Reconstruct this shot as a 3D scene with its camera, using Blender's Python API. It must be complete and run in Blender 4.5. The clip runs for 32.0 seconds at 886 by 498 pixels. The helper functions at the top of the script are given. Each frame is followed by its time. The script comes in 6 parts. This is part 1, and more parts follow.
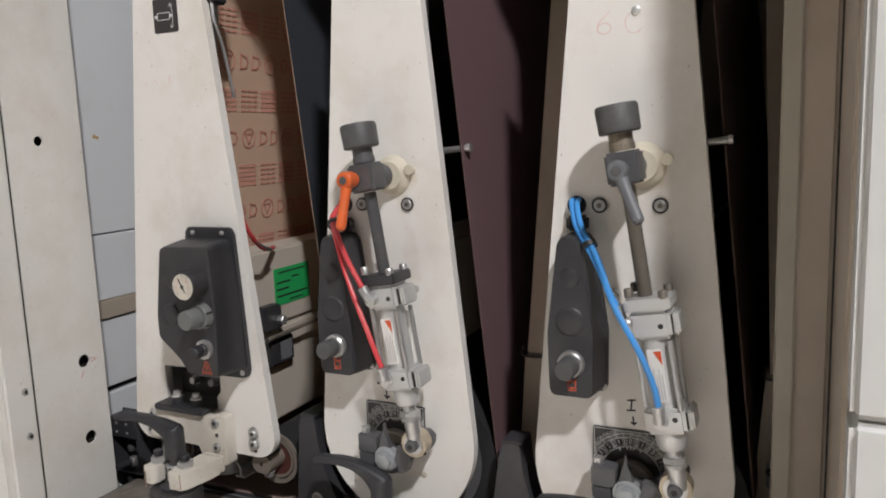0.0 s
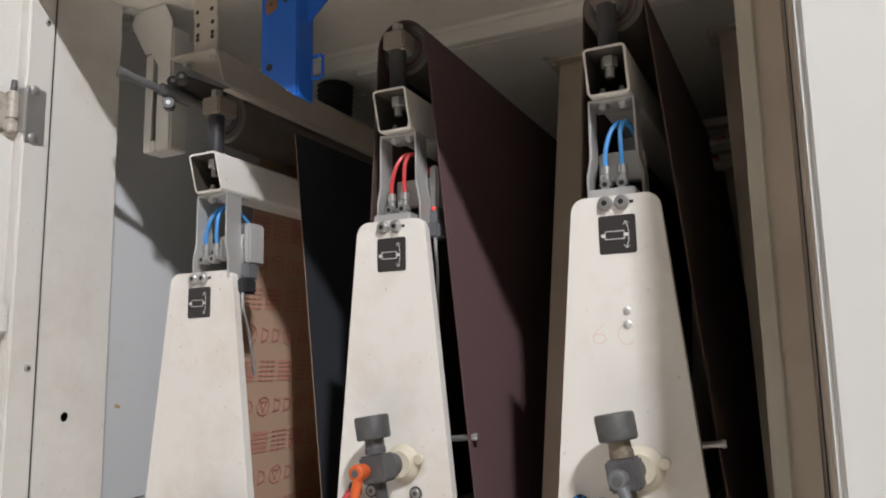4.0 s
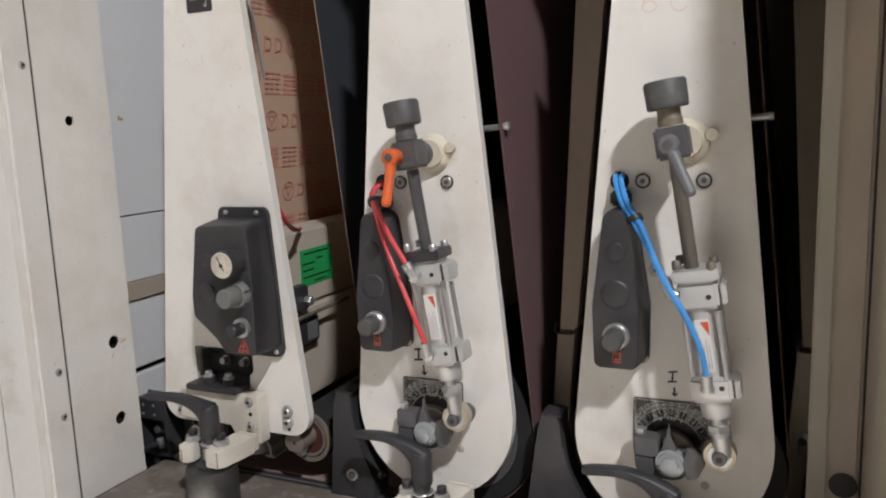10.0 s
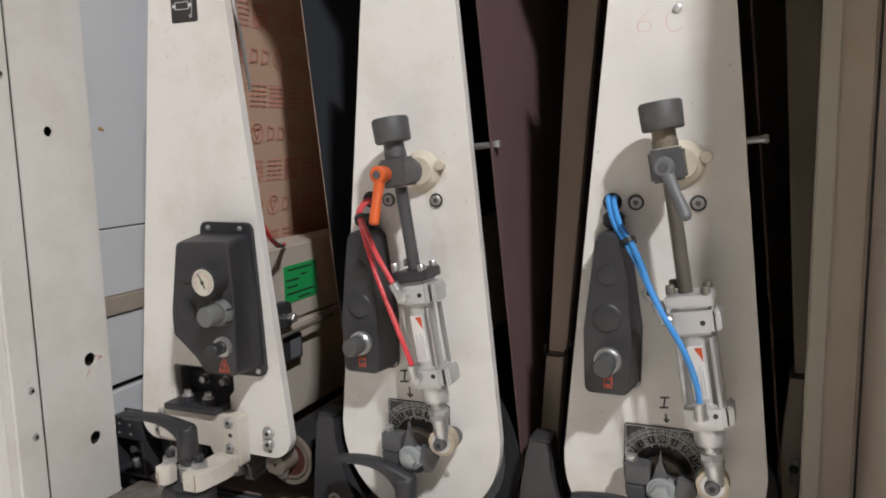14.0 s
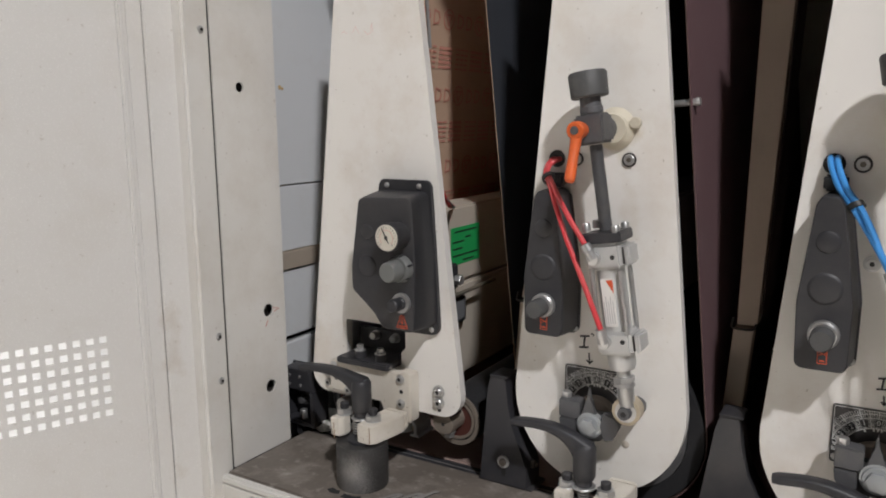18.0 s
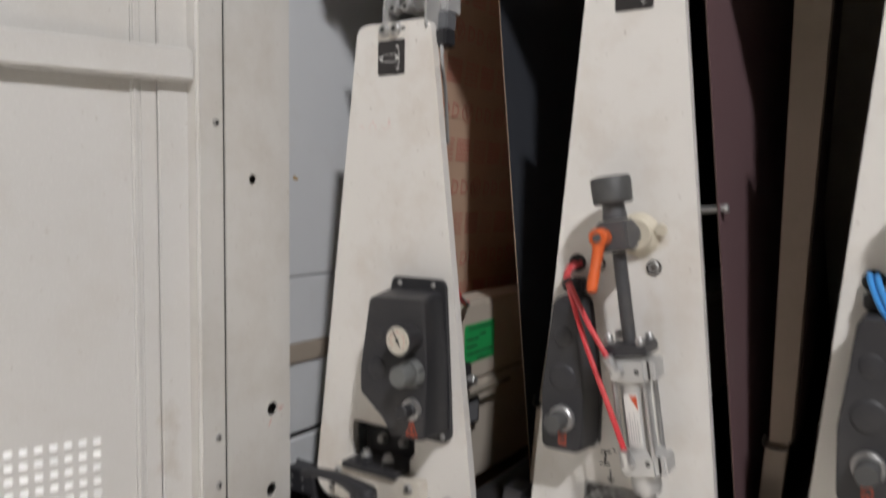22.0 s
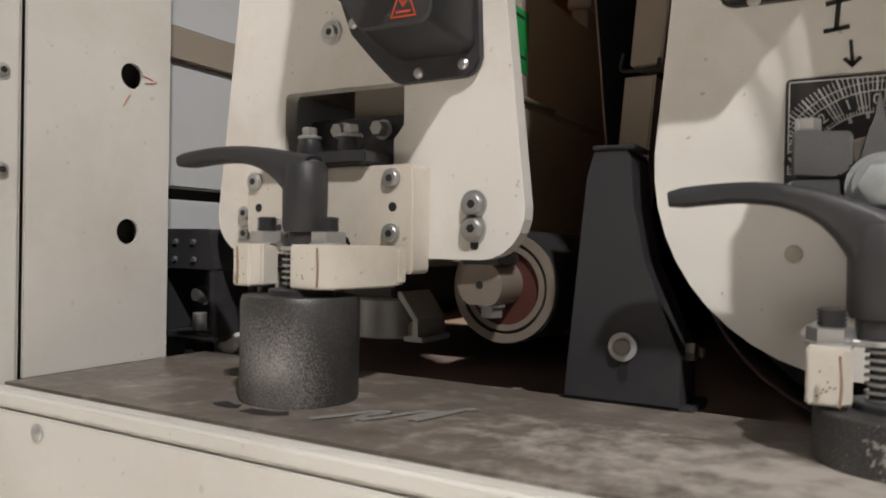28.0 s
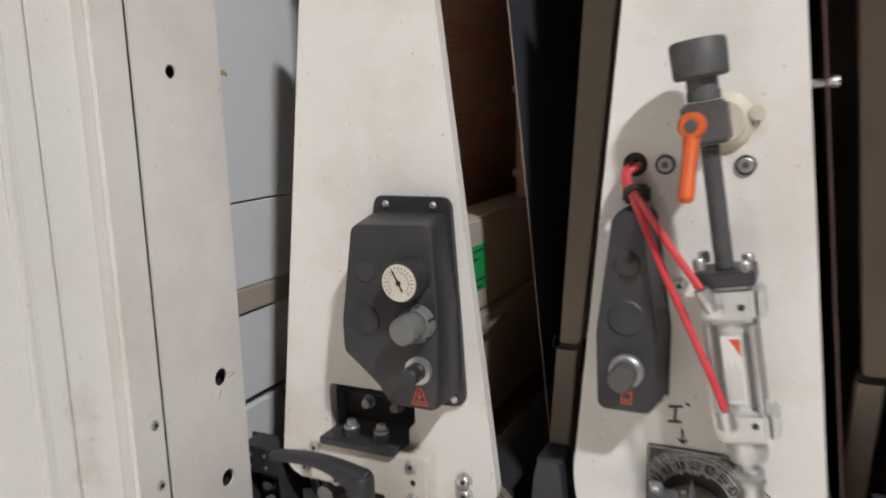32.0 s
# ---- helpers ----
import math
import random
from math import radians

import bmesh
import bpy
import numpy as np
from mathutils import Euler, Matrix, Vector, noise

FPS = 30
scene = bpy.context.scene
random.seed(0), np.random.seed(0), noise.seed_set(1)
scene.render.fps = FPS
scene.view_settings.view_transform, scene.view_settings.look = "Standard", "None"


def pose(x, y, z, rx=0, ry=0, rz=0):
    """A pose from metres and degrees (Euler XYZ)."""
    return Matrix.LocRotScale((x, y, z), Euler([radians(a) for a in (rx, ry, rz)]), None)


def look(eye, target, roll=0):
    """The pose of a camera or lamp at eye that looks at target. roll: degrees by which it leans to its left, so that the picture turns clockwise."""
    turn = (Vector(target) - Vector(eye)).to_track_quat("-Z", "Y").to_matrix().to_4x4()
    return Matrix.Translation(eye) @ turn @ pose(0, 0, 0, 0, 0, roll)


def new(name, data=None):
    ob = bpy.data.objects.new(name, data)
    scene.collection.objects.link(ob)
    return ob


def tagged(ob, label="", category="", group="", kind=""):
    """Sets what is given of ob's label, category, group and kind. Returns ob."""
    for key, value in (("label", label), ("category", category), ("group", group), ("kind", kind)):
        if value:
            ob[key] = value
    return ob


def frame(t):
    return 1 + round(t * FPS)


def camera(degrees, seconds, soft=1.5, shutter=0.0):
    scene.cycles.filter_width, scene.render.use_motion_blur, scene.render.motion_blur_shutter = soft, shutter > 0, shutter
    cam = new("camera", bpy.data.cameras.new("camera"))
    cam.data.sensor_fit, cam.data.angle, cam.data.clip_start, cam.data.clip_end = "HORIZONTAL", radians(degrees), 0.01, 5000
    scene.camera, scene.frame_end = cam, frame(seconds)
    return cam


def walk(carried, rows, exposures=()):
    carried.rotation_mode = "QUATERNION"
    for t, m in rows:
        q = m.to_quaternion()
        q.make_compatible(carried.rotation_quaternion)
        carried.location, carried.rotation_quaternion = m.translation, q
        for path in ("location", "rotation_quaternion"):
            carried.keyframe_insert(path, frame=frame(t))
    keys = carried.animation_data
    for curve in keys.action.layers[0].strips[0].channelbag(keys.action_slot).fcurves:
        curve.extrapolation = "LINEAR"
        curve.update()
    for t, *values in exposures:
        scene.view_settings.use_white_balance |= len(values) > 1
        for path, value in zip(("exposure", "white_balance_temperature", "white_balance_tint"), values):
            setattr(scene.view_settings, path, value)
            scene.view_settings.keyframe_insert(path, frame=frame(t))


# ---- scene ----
cam = camera(61.2, 32.0, 1.9, 0.8)
PATH = [
    (0, (0.544, -0.877, 0.504), (-0.318, 0.905, 0.214), -2.1),
    (0.5, (0.544, -0.878, 0.505), (-0.321, 0.902, 0.215), -2.0),
    (1, (0.544, -0.882, 0.504), (-0.32, 0.901, 0.234), -2.0),
    (1.5, (0.544, -0.884, 0.504), (-0.32, 0.907, 0.291), -1.8),
    (2, (0.554, -0.885, 0.519), (-0.33, 0.906, 0.413), -1.6),
    (2.5, (0.565, -0.896, 0.564), (-0.333, 0.891, 0.575), -1.8),
    (3, (0.562, -0.929, 0.594), (-0.304, 0.867, 0.749), -1.4),
    (3.5, (0.57, -0.935, 0.6), (-0.292, 0.849, 0.874), -1.2),
    (5.5, (0.555, -0.957, 0.6), (-0.277, 0.836, 0.905), -1.1),
    (6, (0.559, -0.948, 0.593), (-0.285, 0.847, 0.847), -1.3),
    (6.5, (0.553, -0.948, 0.587), (-0.283, 0.859, 0.77), -1.5),
    (7, (0.548, -0.946, 0.572), (-0.282, 0.871, 0.682), -1.8),
    (7.5, (0.543, -0.945, 0.555), (-0.279, 0.878, 0.58), -2.1),
    (8, (0.541, -0.937, 0.531), (-0.273, 0.89, 0.472), -2.2),
    (8.5, (0.536, -0.926, 0.517), (-0.275, 0.897, 0.366), -2.3),
    (9, (0.512, -0.924, 0.501), (-0.287, 0.896, 0.283), -2.3),
    (9.5, (0.493, -0.924, 0.493), (-0.311, 0.887, 0.223), -2.2),
    (10, (0.477, -0.925, 0.488), (-0.335, 0.876, 0.177), -2.1),
    (10.5, (0.462, -0.918, 0.482), (-0.362, 0.874, 0.149), -2.1),
    (11, (0.447, -0.914, 0.479), (-0.387, 0.872, 0.135), -2.1),
    (11.5, (0.453, -0.908, 0.477), (-0.393, 0.872, 0.137), -1.9),
    (12, (0.454, -0.904, 0.478), (-0.39, 0.877, 0.137), -1.9),
    (12.5, (0.458, -0.903, 0.48), (-0.378, 0.884, 0.15), -1.8),
    (13, (0.465, -0.907, 0.483), (-0.348, 0.894, 0.175), -1.6),
    (13.5, (0.468, -0.906, 0.492), (-0.32, 0.909, 0.2), -1.4),
    (14, (0.462, -0.906, 0.495), (-0.311, 0.917, 0.214), -1.2),
    (14.5, (0.46, -0.908, 0.495), (-0.338, 0.906, 0.222), -1.1),
    (15, (0.436, -0.919, 0.497), (-0.413, 0.87, 0.216), -1.1),
    (15.5, (0.407, -0.926, 0.489), (-0.507, 0.83, 0.2), -0.9),
    (17.5, (0.37, -0.932, 0.473), (-0.664, 0.748, 0.138), -0.6),
    (18, (0.365, -0.933, 0.469), (-0.666, 0.748, 0.135), -0.5),
    (18.5, (0.357, -0.927, 0.473), (-0.669, 0.754, 0.126), -0.5),
    (19, (0.353, -0.918, 0.469), (-0.679, 0.759, 0.123), -0.4),
    (19.5, (0.35, -0.912, 0.467), (-0.684, 0.765, 0.125), -0.3),
    (20, (0.341, -0.913, 0.468), (-0.689, 0.767, 0.128), -0.2),
    (20.5, (0.353, -0.911, 0.472), (-0.698, 0.757, 0.137), -0.2),
    (21, (0.366, -0.914, 0.476), (-0.696, 0.752, 0.167), 0.0),
    (21.5, (0.367, -0.912, 0.476), (-0.706, 0.76, 0.24), 0.5),
    (22, (0.339, -0.894, 0.504), (-0.735, 0.787, 0.36), 0.7),
    (22.5, (0.286, -0.869, 0.565), (-0.764, 0.833, 0.583), 1.0),
    (23, (0.237, -0.873, 0.609), (-0.742, 0.86, 0.803), 0.6),
    (23.5, (0.214, -0.879, 0.629), (-0.733, 0.86, 0.909), 0.4),
    (24, (0.207, -0.877, 0.628), (-0.734, 0.862, 0.931), 0.1),
    (24.5, (0.173, -0.872, 0.618), (-0.741, 0.89, 0.865), -0.6),
    (25, (0.120, -0.801, 0.541), (-0.782, 0.984, 0.573), -0.9),
    (25.5, (0.081, -0.686, 0.456), (-0.822, 1.079, 0.197), -1.0),
    (26, (0.079, -0.619, 0.377), (-0.894, 1.075, -0.053), -0.7),
    (26.5, (0.086, -0.54, 0.302), (-0.972, 1.089, -0.175), 0.1),
    (28.5, (0.02, -0.482, 0.011), (-0.944, 1.267, 0.125), 1.2),
    (29, (0.017, -0.487, 0.014), (-0.946, 1.261, 0.153), 1.1),
    (29.5, (0.018, -0.491, 0.018), (-0.943, 1.259, 0.139), 1.0),
    (30, (0.021, -0.487, 0.029), (-0.958, 1.254, 0.145), 1.0),
    (30.5, (0.02, -0.493, 0.142), (-0.941, 1.26, 0.199), 0.8),
    (31, (0.05, -0.545, 0.307), (-0.9, 1.208, 0.148), -0.0),
    (31.5, (0.087, -0.622, 0.408), (-0.845, 1.129, 0.15), -0.4),
    (32, (0.113, -0.726, 0.475), (-0.734, 1.049, 0.112), -1.5),
]
walk(cam, [(t, look(eye, target, roll)) for t, eye, target, roll in PATH], [(0, -1.09, 6500, 10), (3, -1.02, 6500, 10), (6, -1.06, 6500, 10), (8, -1.10, 6500, 10), (12, -1.05, 6500, 10), (15, -1.10, 6500, 10), (18, -1.19, 6500, 10), (20, -1.21, 6500, 10), (22, -1.26, 6500, 10), (23, -1.22, 6500, 10), (24, -1.12, 6500, 10), (25, -1.02, 6500, 10), (26.2, -1.10, 6500, 10), (28.5, -0.95, 6950, 10), (30, -0.94, 6950, 10), (31, -1.01, 6700, 10), (32, -1.00, 6500, 10)])

# ---- light: a lamp placed from its cast shadows, and two unseen added lamps ----
def lamp(name, eye, target, sx, sy, power, spread=180, colour=(0.98, 0.965, 0.978)):
    data = bpy.data.lights.new(name, "AREA")
    data.shape, data.size, data.size_y, data.energy, data.color = "RECTANGLE", sx, sy, power, colour
    data.spread = radians(spread)
    ob = new(name, data)
    ob.matrix_world = look(eye, target)
    return ob


lamp("unseen_lamp", (2.14, -2.30, 3.45), (0.2, 0, 0.35), 0.24, 0.12, 345)
# added to light only the floor, so its bounce lifts the roof
lamp("unseen_lamp", (0.2, -2.9, 4.1), (0.2, -2.9, 0.0), 2.4, 0.6, 190, 58)
# added to brighten the white sheet behind the door's vent holes
lamp("unseen_lamp", (-2.0, -1.8, 2.2), (-1.6, -0.02, -0.2), 0.8, 0.3, 45, 60)
world = bpy.data.worlds.new("world")
scene.world = world
world.use_nodes = True
world.node_tree.nodes["Background"].inputs[0].default_value = (0.9, 0.92, 1.0, 1)
world.node_tree.nodes["Background"].inputs[1].default_value = 0.05


# ---- materials ----
def mat(name, base, rough=0.5, metal=0.0, vary=0.12, scale=9.0, fine=160.0, bump=0.05, stain=None, stain_scale=6.0, stain_amount=0.0, coat=0.0, specks=0.0):
    """Paint or metal with colour drift at two scales, optional stains and a fine relief."""
    m = bpy.data.materials.new(name)
    m.use_nodes = True
    n, l = m.node_tree.nodes, m.node_tree.links
    b = n["Principled BSDF"]
    tc = n.new("ShaderNodeTexCoord")
    geo = n.new("ShaderNodeNewGeometry")
    big = n.new("ShaderNodeTexNoise")
    big.inputs["Scale"].default_value, big.inputs["Detail"].default_value = scale, 6
    l.new(geo.outputs["Position"], big.inputs["Vector"])
    small = n.new("ShaderNodeTexNoise")
    small.inputs["Scale"].default_value, small.inputs["Detail"].default_value = fine, 4
    l.new(geo.outputs["Position"], small.inputs["Vector"])
    mix = n.new("ShaderNodeMix")
    mix.data_type = "RGBA"
    lo = tuple(c * (1 - vary) for c in base)
    hi = tuple(min(1, c * (1 + vary)) for c in base)
    mix.inputs["A"].default_value, mix.inputs["B"].default_value = (*lo, 1), (*hi, 1)
    l.new(big.outputs["Fac"], mix.inputs["Factor"])
    colour = mix.outputs["Result"]
    if stain:
        st = n.new("ShaderNodeTexNoise")
        st.inputs["Scale"].default_value, st.inputs["Detail"].default_value, st.inputs["Roughness"].default_value = stain_scale, 8, 0.68
        l.new(geo.outputs["Position"], st.inputs["Vector"])
        ramp = n.new("ShaderNodeValToRGB")
        ramp.color_ramp.elements[0].position, ramp.color_ramp.elements[1].position = 0.50, 0.74
        ramp.color_ramp.elements[0].color, ramp.color_ramp.elements[1].color = (0, 0, 0, 1), (stain_amount,) * 3 + (1,)
        l.new(st.outputs["Fac"], ramp.inputs["Fac"])
        over = n.new("ShaderNodeMix")
        over.data_type = "RGBA"
        l.new(ramp.outputs["Color"], over.inputs["Factor"])
        l.new(colour, over.inputs["A"])
        over.inputs["B"].default_value = (*stain, 1)
        colour = over.outputs["Result"]
    if specks:
        sp = n.new("ShaderNodeTexNoise")
        sp.inputs["Scale"].default_value, sp.inputs["Detail"].default_value = 130, 2
        l.new(geo.outputs["Position"], sp.inputs["Vector"])
        cut = n.new("ShaderNodeValToRGB")
        cut.color_ramp.elements[0].position, cut.color_ramp.elements[1].position = 0.70, 0.76
        cut.color_ramp.elements[0].color, cut.color_ramp.elements[1].color = (0, 0, 0, 1), (specks,) * 3 + (1,)
        l.new(sp.outputs["Fac"], cut.inputs["Fac"])
        dirt = n.new("ShaderNodeMix")
        dirt.data_type = "RGBA"
        l.new(cut.outputs["Color"], dirt.inputs["Factor"])
        l.new(colour, dirt.inputs["A"])
        dirt.inputs["B"].default_value = (0.30, 0.24, 0.18, 1)
        colour = dirt.outputs["Result"]
    l.new(colour, b.inputs["Base Color"])
    b.inputs["Metallic"].default_value = metal
    rr = n.new("ShaderNodeMapRange")
    rr.inputs["To Min"].default_value, rr.inputs["To Max"].default_value = max(0.05, rough - 0.12), min(1, rough + 0.12)
    l.new(small.outputs["Fac"], rr.inputs["Value"])
    l.new(rr.outputs["Result"], b.inputs["Roughness"])
    bp = n.new("ShaderNodeBump")
    bp.inputs["Strength"].default_value, bp.inputs["Distance"].default_value = bump, 0.002
    l.new(small.outputs["Fac"], bp.inputs["Height"])
    l.new(bp.outputs["Normal"], b.inputs["Normal"])
    b.inputs["Coat Weight"].default_value = coat
    return m


def patch(m, centre, radii, colour, scale, lo, hi, amount=1.0, metal=0.0):
    """Worn or dirty patch of a given place and extent, broken up by noise."""
    n, l = m.node_tree.nodes, m.node_tree.links
    b = n["Principled BSDF"]
    old = b.inputs["Base Color"].links[0].from_socket
    geo = n.new("ShaderNodeNewGeometry")
    sub, div, length = n.new("ShaderNodeVectorMath"), n.new("ShaderNodeVectorMath"), n.new("ShaderNodeVectorMath")
    sub.operation, div.operation, length.operation = "SUBTRACT", "DIVIDE", "LENGTH"
    sub.inputs[1].default_value, div.inputs[1].default_value = centre, radii
    l.new(geo.outputs["Position"], sub.inputs[0])
    l.new(sub.outputs[0], div.inputs[0])
    l.new(div.outputs[0], length.inputs[0])
    fall = n.new("ShaderNodeMapRange")
    fall.inputs["From Min"].default_value, fall.inputs["From Max"].default_value = 1.0, 0.2
    l.new(length.outputs["Value"], fall.inputs["Value"])
    tex = n.new("ShaderNodeTexNoise")
    tex.inputs["Scale"].default_value, tex.inputs["Detail"].default_value, tex.inputs["Roughness"].default_value = scale, 5, 0.6
    l.new(geo.outputs["Position"], tex.inputs["Vector"])
    mul = n.new("ShaderNodeMath")
    mul.operation = "MULTIPLY_ADD"
    l.new(fall.outputs["Result"], mul.inputs[0])
    mul.inputs[1].default_value = 0.35
    l.new(tex.outputs["Fac"], mul.inputs[2])
    cut = n.new("ShaderNodeMapRange")
    cut.inputs["From Min"].default_value, cut.inputs["From Max"].default_value, cut.inputs["To Max"].default_value = lo, hi, amount
    l.new(mul.outputs[0], cut.inputs["Value"])
    mix = n.new("ShaderNodeMix")
    mix.data_type = "RGBA"
    l.new(cut.outputs["Result"], mix.inputs["Factor"])
    l.new(old, mix.inputs["A"])
    mix.inputs["B"].default_value = (*colour, 1)
    l.new(mix.outputs["Result"], b.inputs["Base Color"])


PLATE = mat("ivory_enamel", (0.79, 0.768, 0.728), 0.42, 0, 0.03, 4, 420, 0.06, (0.54, 0.44, 0.33), 6, 0.42, 0, 0.55)
FLANGEP = mat("aged_cream_enamel", (0.66, 0.62, 0.55), 0.45, 0, 0.05, 6, 420, 0.06, (0.42, 0.34, 0.25), 9, 0.45, 0, 0.6)
HINGEP = mat("stained_hinge_paint", (0.50, 0.46, 0.41), 0.5, 0.2, 0.15, 30, 400, 0.15, (0.20, 0.13, 0.08), 45, 0.8)
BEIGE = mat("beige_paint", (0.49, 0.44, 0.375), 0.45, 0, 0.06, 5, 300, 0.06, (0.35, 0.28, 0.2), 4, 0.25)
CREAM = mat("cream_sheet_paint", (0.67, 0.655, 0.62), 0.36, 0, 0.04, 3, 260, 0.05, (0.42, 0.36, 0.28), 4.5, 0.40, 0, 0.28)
ROOFP = mat("roof_paint", (0.80, 0.765, 0.70), 0.40, 0, 0.04, 3, 260, 0.05, (0.50, 0.42, 0.32), 4.5, 0.3, 0, 0.3)
DOORP = mat("door_paint", (0.64, 0.63, 0.605), 0.25, 0, 0.03, 3, 500, 0.10, (0.52, 0.47, 0.40), 3.5, 0.34, 0, 0.3)
patch(DOORP, (-0.535, -0.255, 0.95), (0.05, 0.075, 0.14), (0.30, 0.22, 0.15), 34, 0.74, 1.02, 0.55)
patch(DOORP, (-0.530, -0.240, 0.10), (0.03, 0.030, 0.30), (0.40, 0.33, 0.25), 22, 0.74, 1.05, 0.5)
COOLW = mat("white_wall_paint", (0.66, 0.68, 0.70), 0.45, 0, 0.05, 4, 200, 0.05, (0.45, 0.42, 0.36), 4, 0.3)
WHITE = mat("white_paint", (0.65, 0.65, 0.635), 0.4, 0, 0.02, 3, 260, 0.04)
DECK = mat("worn_deck_steel", (0.165, 0.142, 0.122), 0.40, 0.1, 0.3, 14, 120, 0.2, (0.46, 0.415, 0.37), 9, 0.7)
patch(DECK, (0.10, -0.12, -0.062), (0.36, 0.085, 0.03), (0.55, 0.51, 0.465), 48, 0.56, 0.86, 0.8)
patch(DECK, (-0.18, -0.15, -0.062), (0.14, 0.03, 0.03), (0.08, 0.07, 0.065), 40, 0.76, 0.95, 0.5)
for px in (0.060, 0.388):
    patch(PLATE, (px, 0.0, 0.455), (0.052, 0.05, 0.055), (0.52, 0.43, 0.28), 28, 0.70, 1.0, 0.6)
    patch(PLATE, (px + 0.01, 0.0, 0.36), (0.03, 0.05, 0.11), (0.58, 0.49, 0.36), 18, 0.72, 1.05, 0.5)

BLACKP = mat("black_moulded_plastic", (0.030, 0.030, 0.034), 0.48, 0, 0.2, 12, 700, 0.12, (0.10, 0.093, 0.085), 7, 0.35)
BLACKS = mat("black_painted_steel", (0.035, 0.035, 0.040), 0.42, 0, 0.2, 10, 400, 0.06, (0.11, 0.10, 0.09), 8, 0.4)
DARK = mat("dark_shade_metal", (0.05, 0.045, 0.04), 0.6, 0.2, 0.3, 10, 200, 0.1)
GREYP = mat("grey_knob_plastic", (0.15, 0.155, 0.15), 0.5, 0, 0.1, 20, 500, 0.08)
KNOB = mat("dark_grey_plastic", (0.075, 0.075, 0.075), 0.55, 0, 0.2, 25, 500, 0.12, (0.25, 0.24, 0.22), 20, 0.35)
STEEL = mat("bright_steel", (0.55, 0.55, 0.545), 0.38, 0.8, 0.12, 30, 600, 0.08, (0.35, 0.3, 0.24), 25, 0.4)
ALU = mat("machined_aluminium", (0.60, 0.60, 0.59), 0.46, 0.5, 0.06, 20, 700, 0.06, (0.42, 0.40, 0.36), 18, 0.3)
ZINC = mat("zinc_plated_steel", (0.40, 0.42, 0.43), 0.48, 0.45, 0.12, 40, 500, 0.08, (0.28, 0.27, 0.25), 60, 0.4)
CAST = mat("dark_cast_steel", (0.12, 0.12, 0.125), 0.55, 0.35, 0.2, 30, 500, 0.15, (0.3, 0.27, 0.22), 20, 0.3)
RUSTY = mat("dusty_threaded_steel", (0.20, 0.18, 0.15), 0.6, 0.6, 0.25, 40, 500, 0.2, (0.42, 0.34, 0.24), 12, 0.7)
POTM = mat("worn_black_tube", (0.080, 0.078, 0.078), 0.46, 0.6, 0.3, 30, 300, 0.12, (0.12, 0.115, 0.11), 60, 0.5)
patch(POTM, (-0.280, -0.140, -0.050), (0.046, 0.035, 0.052), (0.48, 0.47, 0.46), 900, 0.56, 0.92, 0.85)
for px in (0.05, 0.378):
    patch(POTM, (px, -0.10, -0.05), (0.03, 0.03, 0.03), (0.6, 0.58, 0.55), 330, 0.76, 0.86, 0.8)
RUBBER = mat("black_rubber", (0.018, 0.018, 0.02), 0.7, 0, 0.2, 15, 200, 0.1)
ORANGE = mat("orange_plastic", (0.72, 0.13, 0.03), 0.42, 0, 0.12, 20, 500, 0.06, (0.35, 0.12, 0.05), 15, 0.4)
REDH = mat("red_hose", (0.62, 0.05, 0.06), 0.38, 0, 0.12, 20, 300, 0.03, (0.45, 0.2, 0.17), 12, 0.4)
BLUEH = mat("blue_hose", (0.06, 0.30, 0.72), 0.36, 0, 0.12, 20, 300, 0.03, (0.2, 0.35, 0.5), 12, 0.3)
BLUEP = mat("blue_enamel", (0.02, 0.13, 0.55), 0.35, 0, 0.1, 6, 300, 0.05)
BELTDK = mat("dark_abrasive", (0.024, 0.028, 0.037), 0.8, 0, 0.15, 6, 1500, 0.4)
BELTMR = mat("maroon_abrasive", (0.125, 0.068, 0.074), 0.8, 0, 0.12, 5, 1500, 0.4, (0.17, 0.12, 0.12), 3, 0.5)
BELTBR = mat("brown_abrasive", (0.09, 0.055, 0.045), 0.8, 0, 0.12, 5, 1500, 0.4)
BACKING = mat("paper_backing", (0.56, 0.39, 0.28), 0.7, 0, 0.06, 5, 400, 0.05, (0.36, 0.22, 0.14), 4, 0.4)
PRINT = mat("red_print", (0.56, 0.24, 0.19), 0.7, 0, 0.08, 8, 300, 0.0)
GREEN = mat("green_label", (0.02, 0.36, 0.10), 0.4, 0, 0.08, 9, 300, 0.02)
INK = mat("black_ink", (0.02, 0.02, 0.02), 0.5, 0, 0.1, 20, 300, 0.0)
REDSIGN = mat("red_symbol", (0.62, 0.09, 0.03), 0.5, 0, 0.05, 20, 300, 0.0)
SYMBOL = mat("white_symbol", (0.72, 0.72, 0.70), 0.5, 0, 0.05, 20, 300, 0.0)
STICKER = mat("dark_sticker", (0.035, 0.032, 0.032), 0.45, 0, 0.1, 12, 300, 0.02)
LABELW = mat("white_label", (0.74, 0.73, 0.70), 0.4, 0, 0.04, 12, 300, 0.02)
GREASE = mat("old_cream_grease", (0.64, 0.585, 0.47), 0.55, 0, 0.2, 20, 90, 0.4)
TAUPE = mat("taupe_paint", (0.38, 0.325, 0.265), 0.5, 0, 0.06, 5, 300, 0.06, (0.24, 0.2, 0.16), 4, 0.3)
POSTM = mat("tan_post_paint", (0.55, 0.475, 0.395), 0.45, 0, 0.06, 5, 300, 0.06, (0.32, 0.26, 0.19), 4, 0.35)
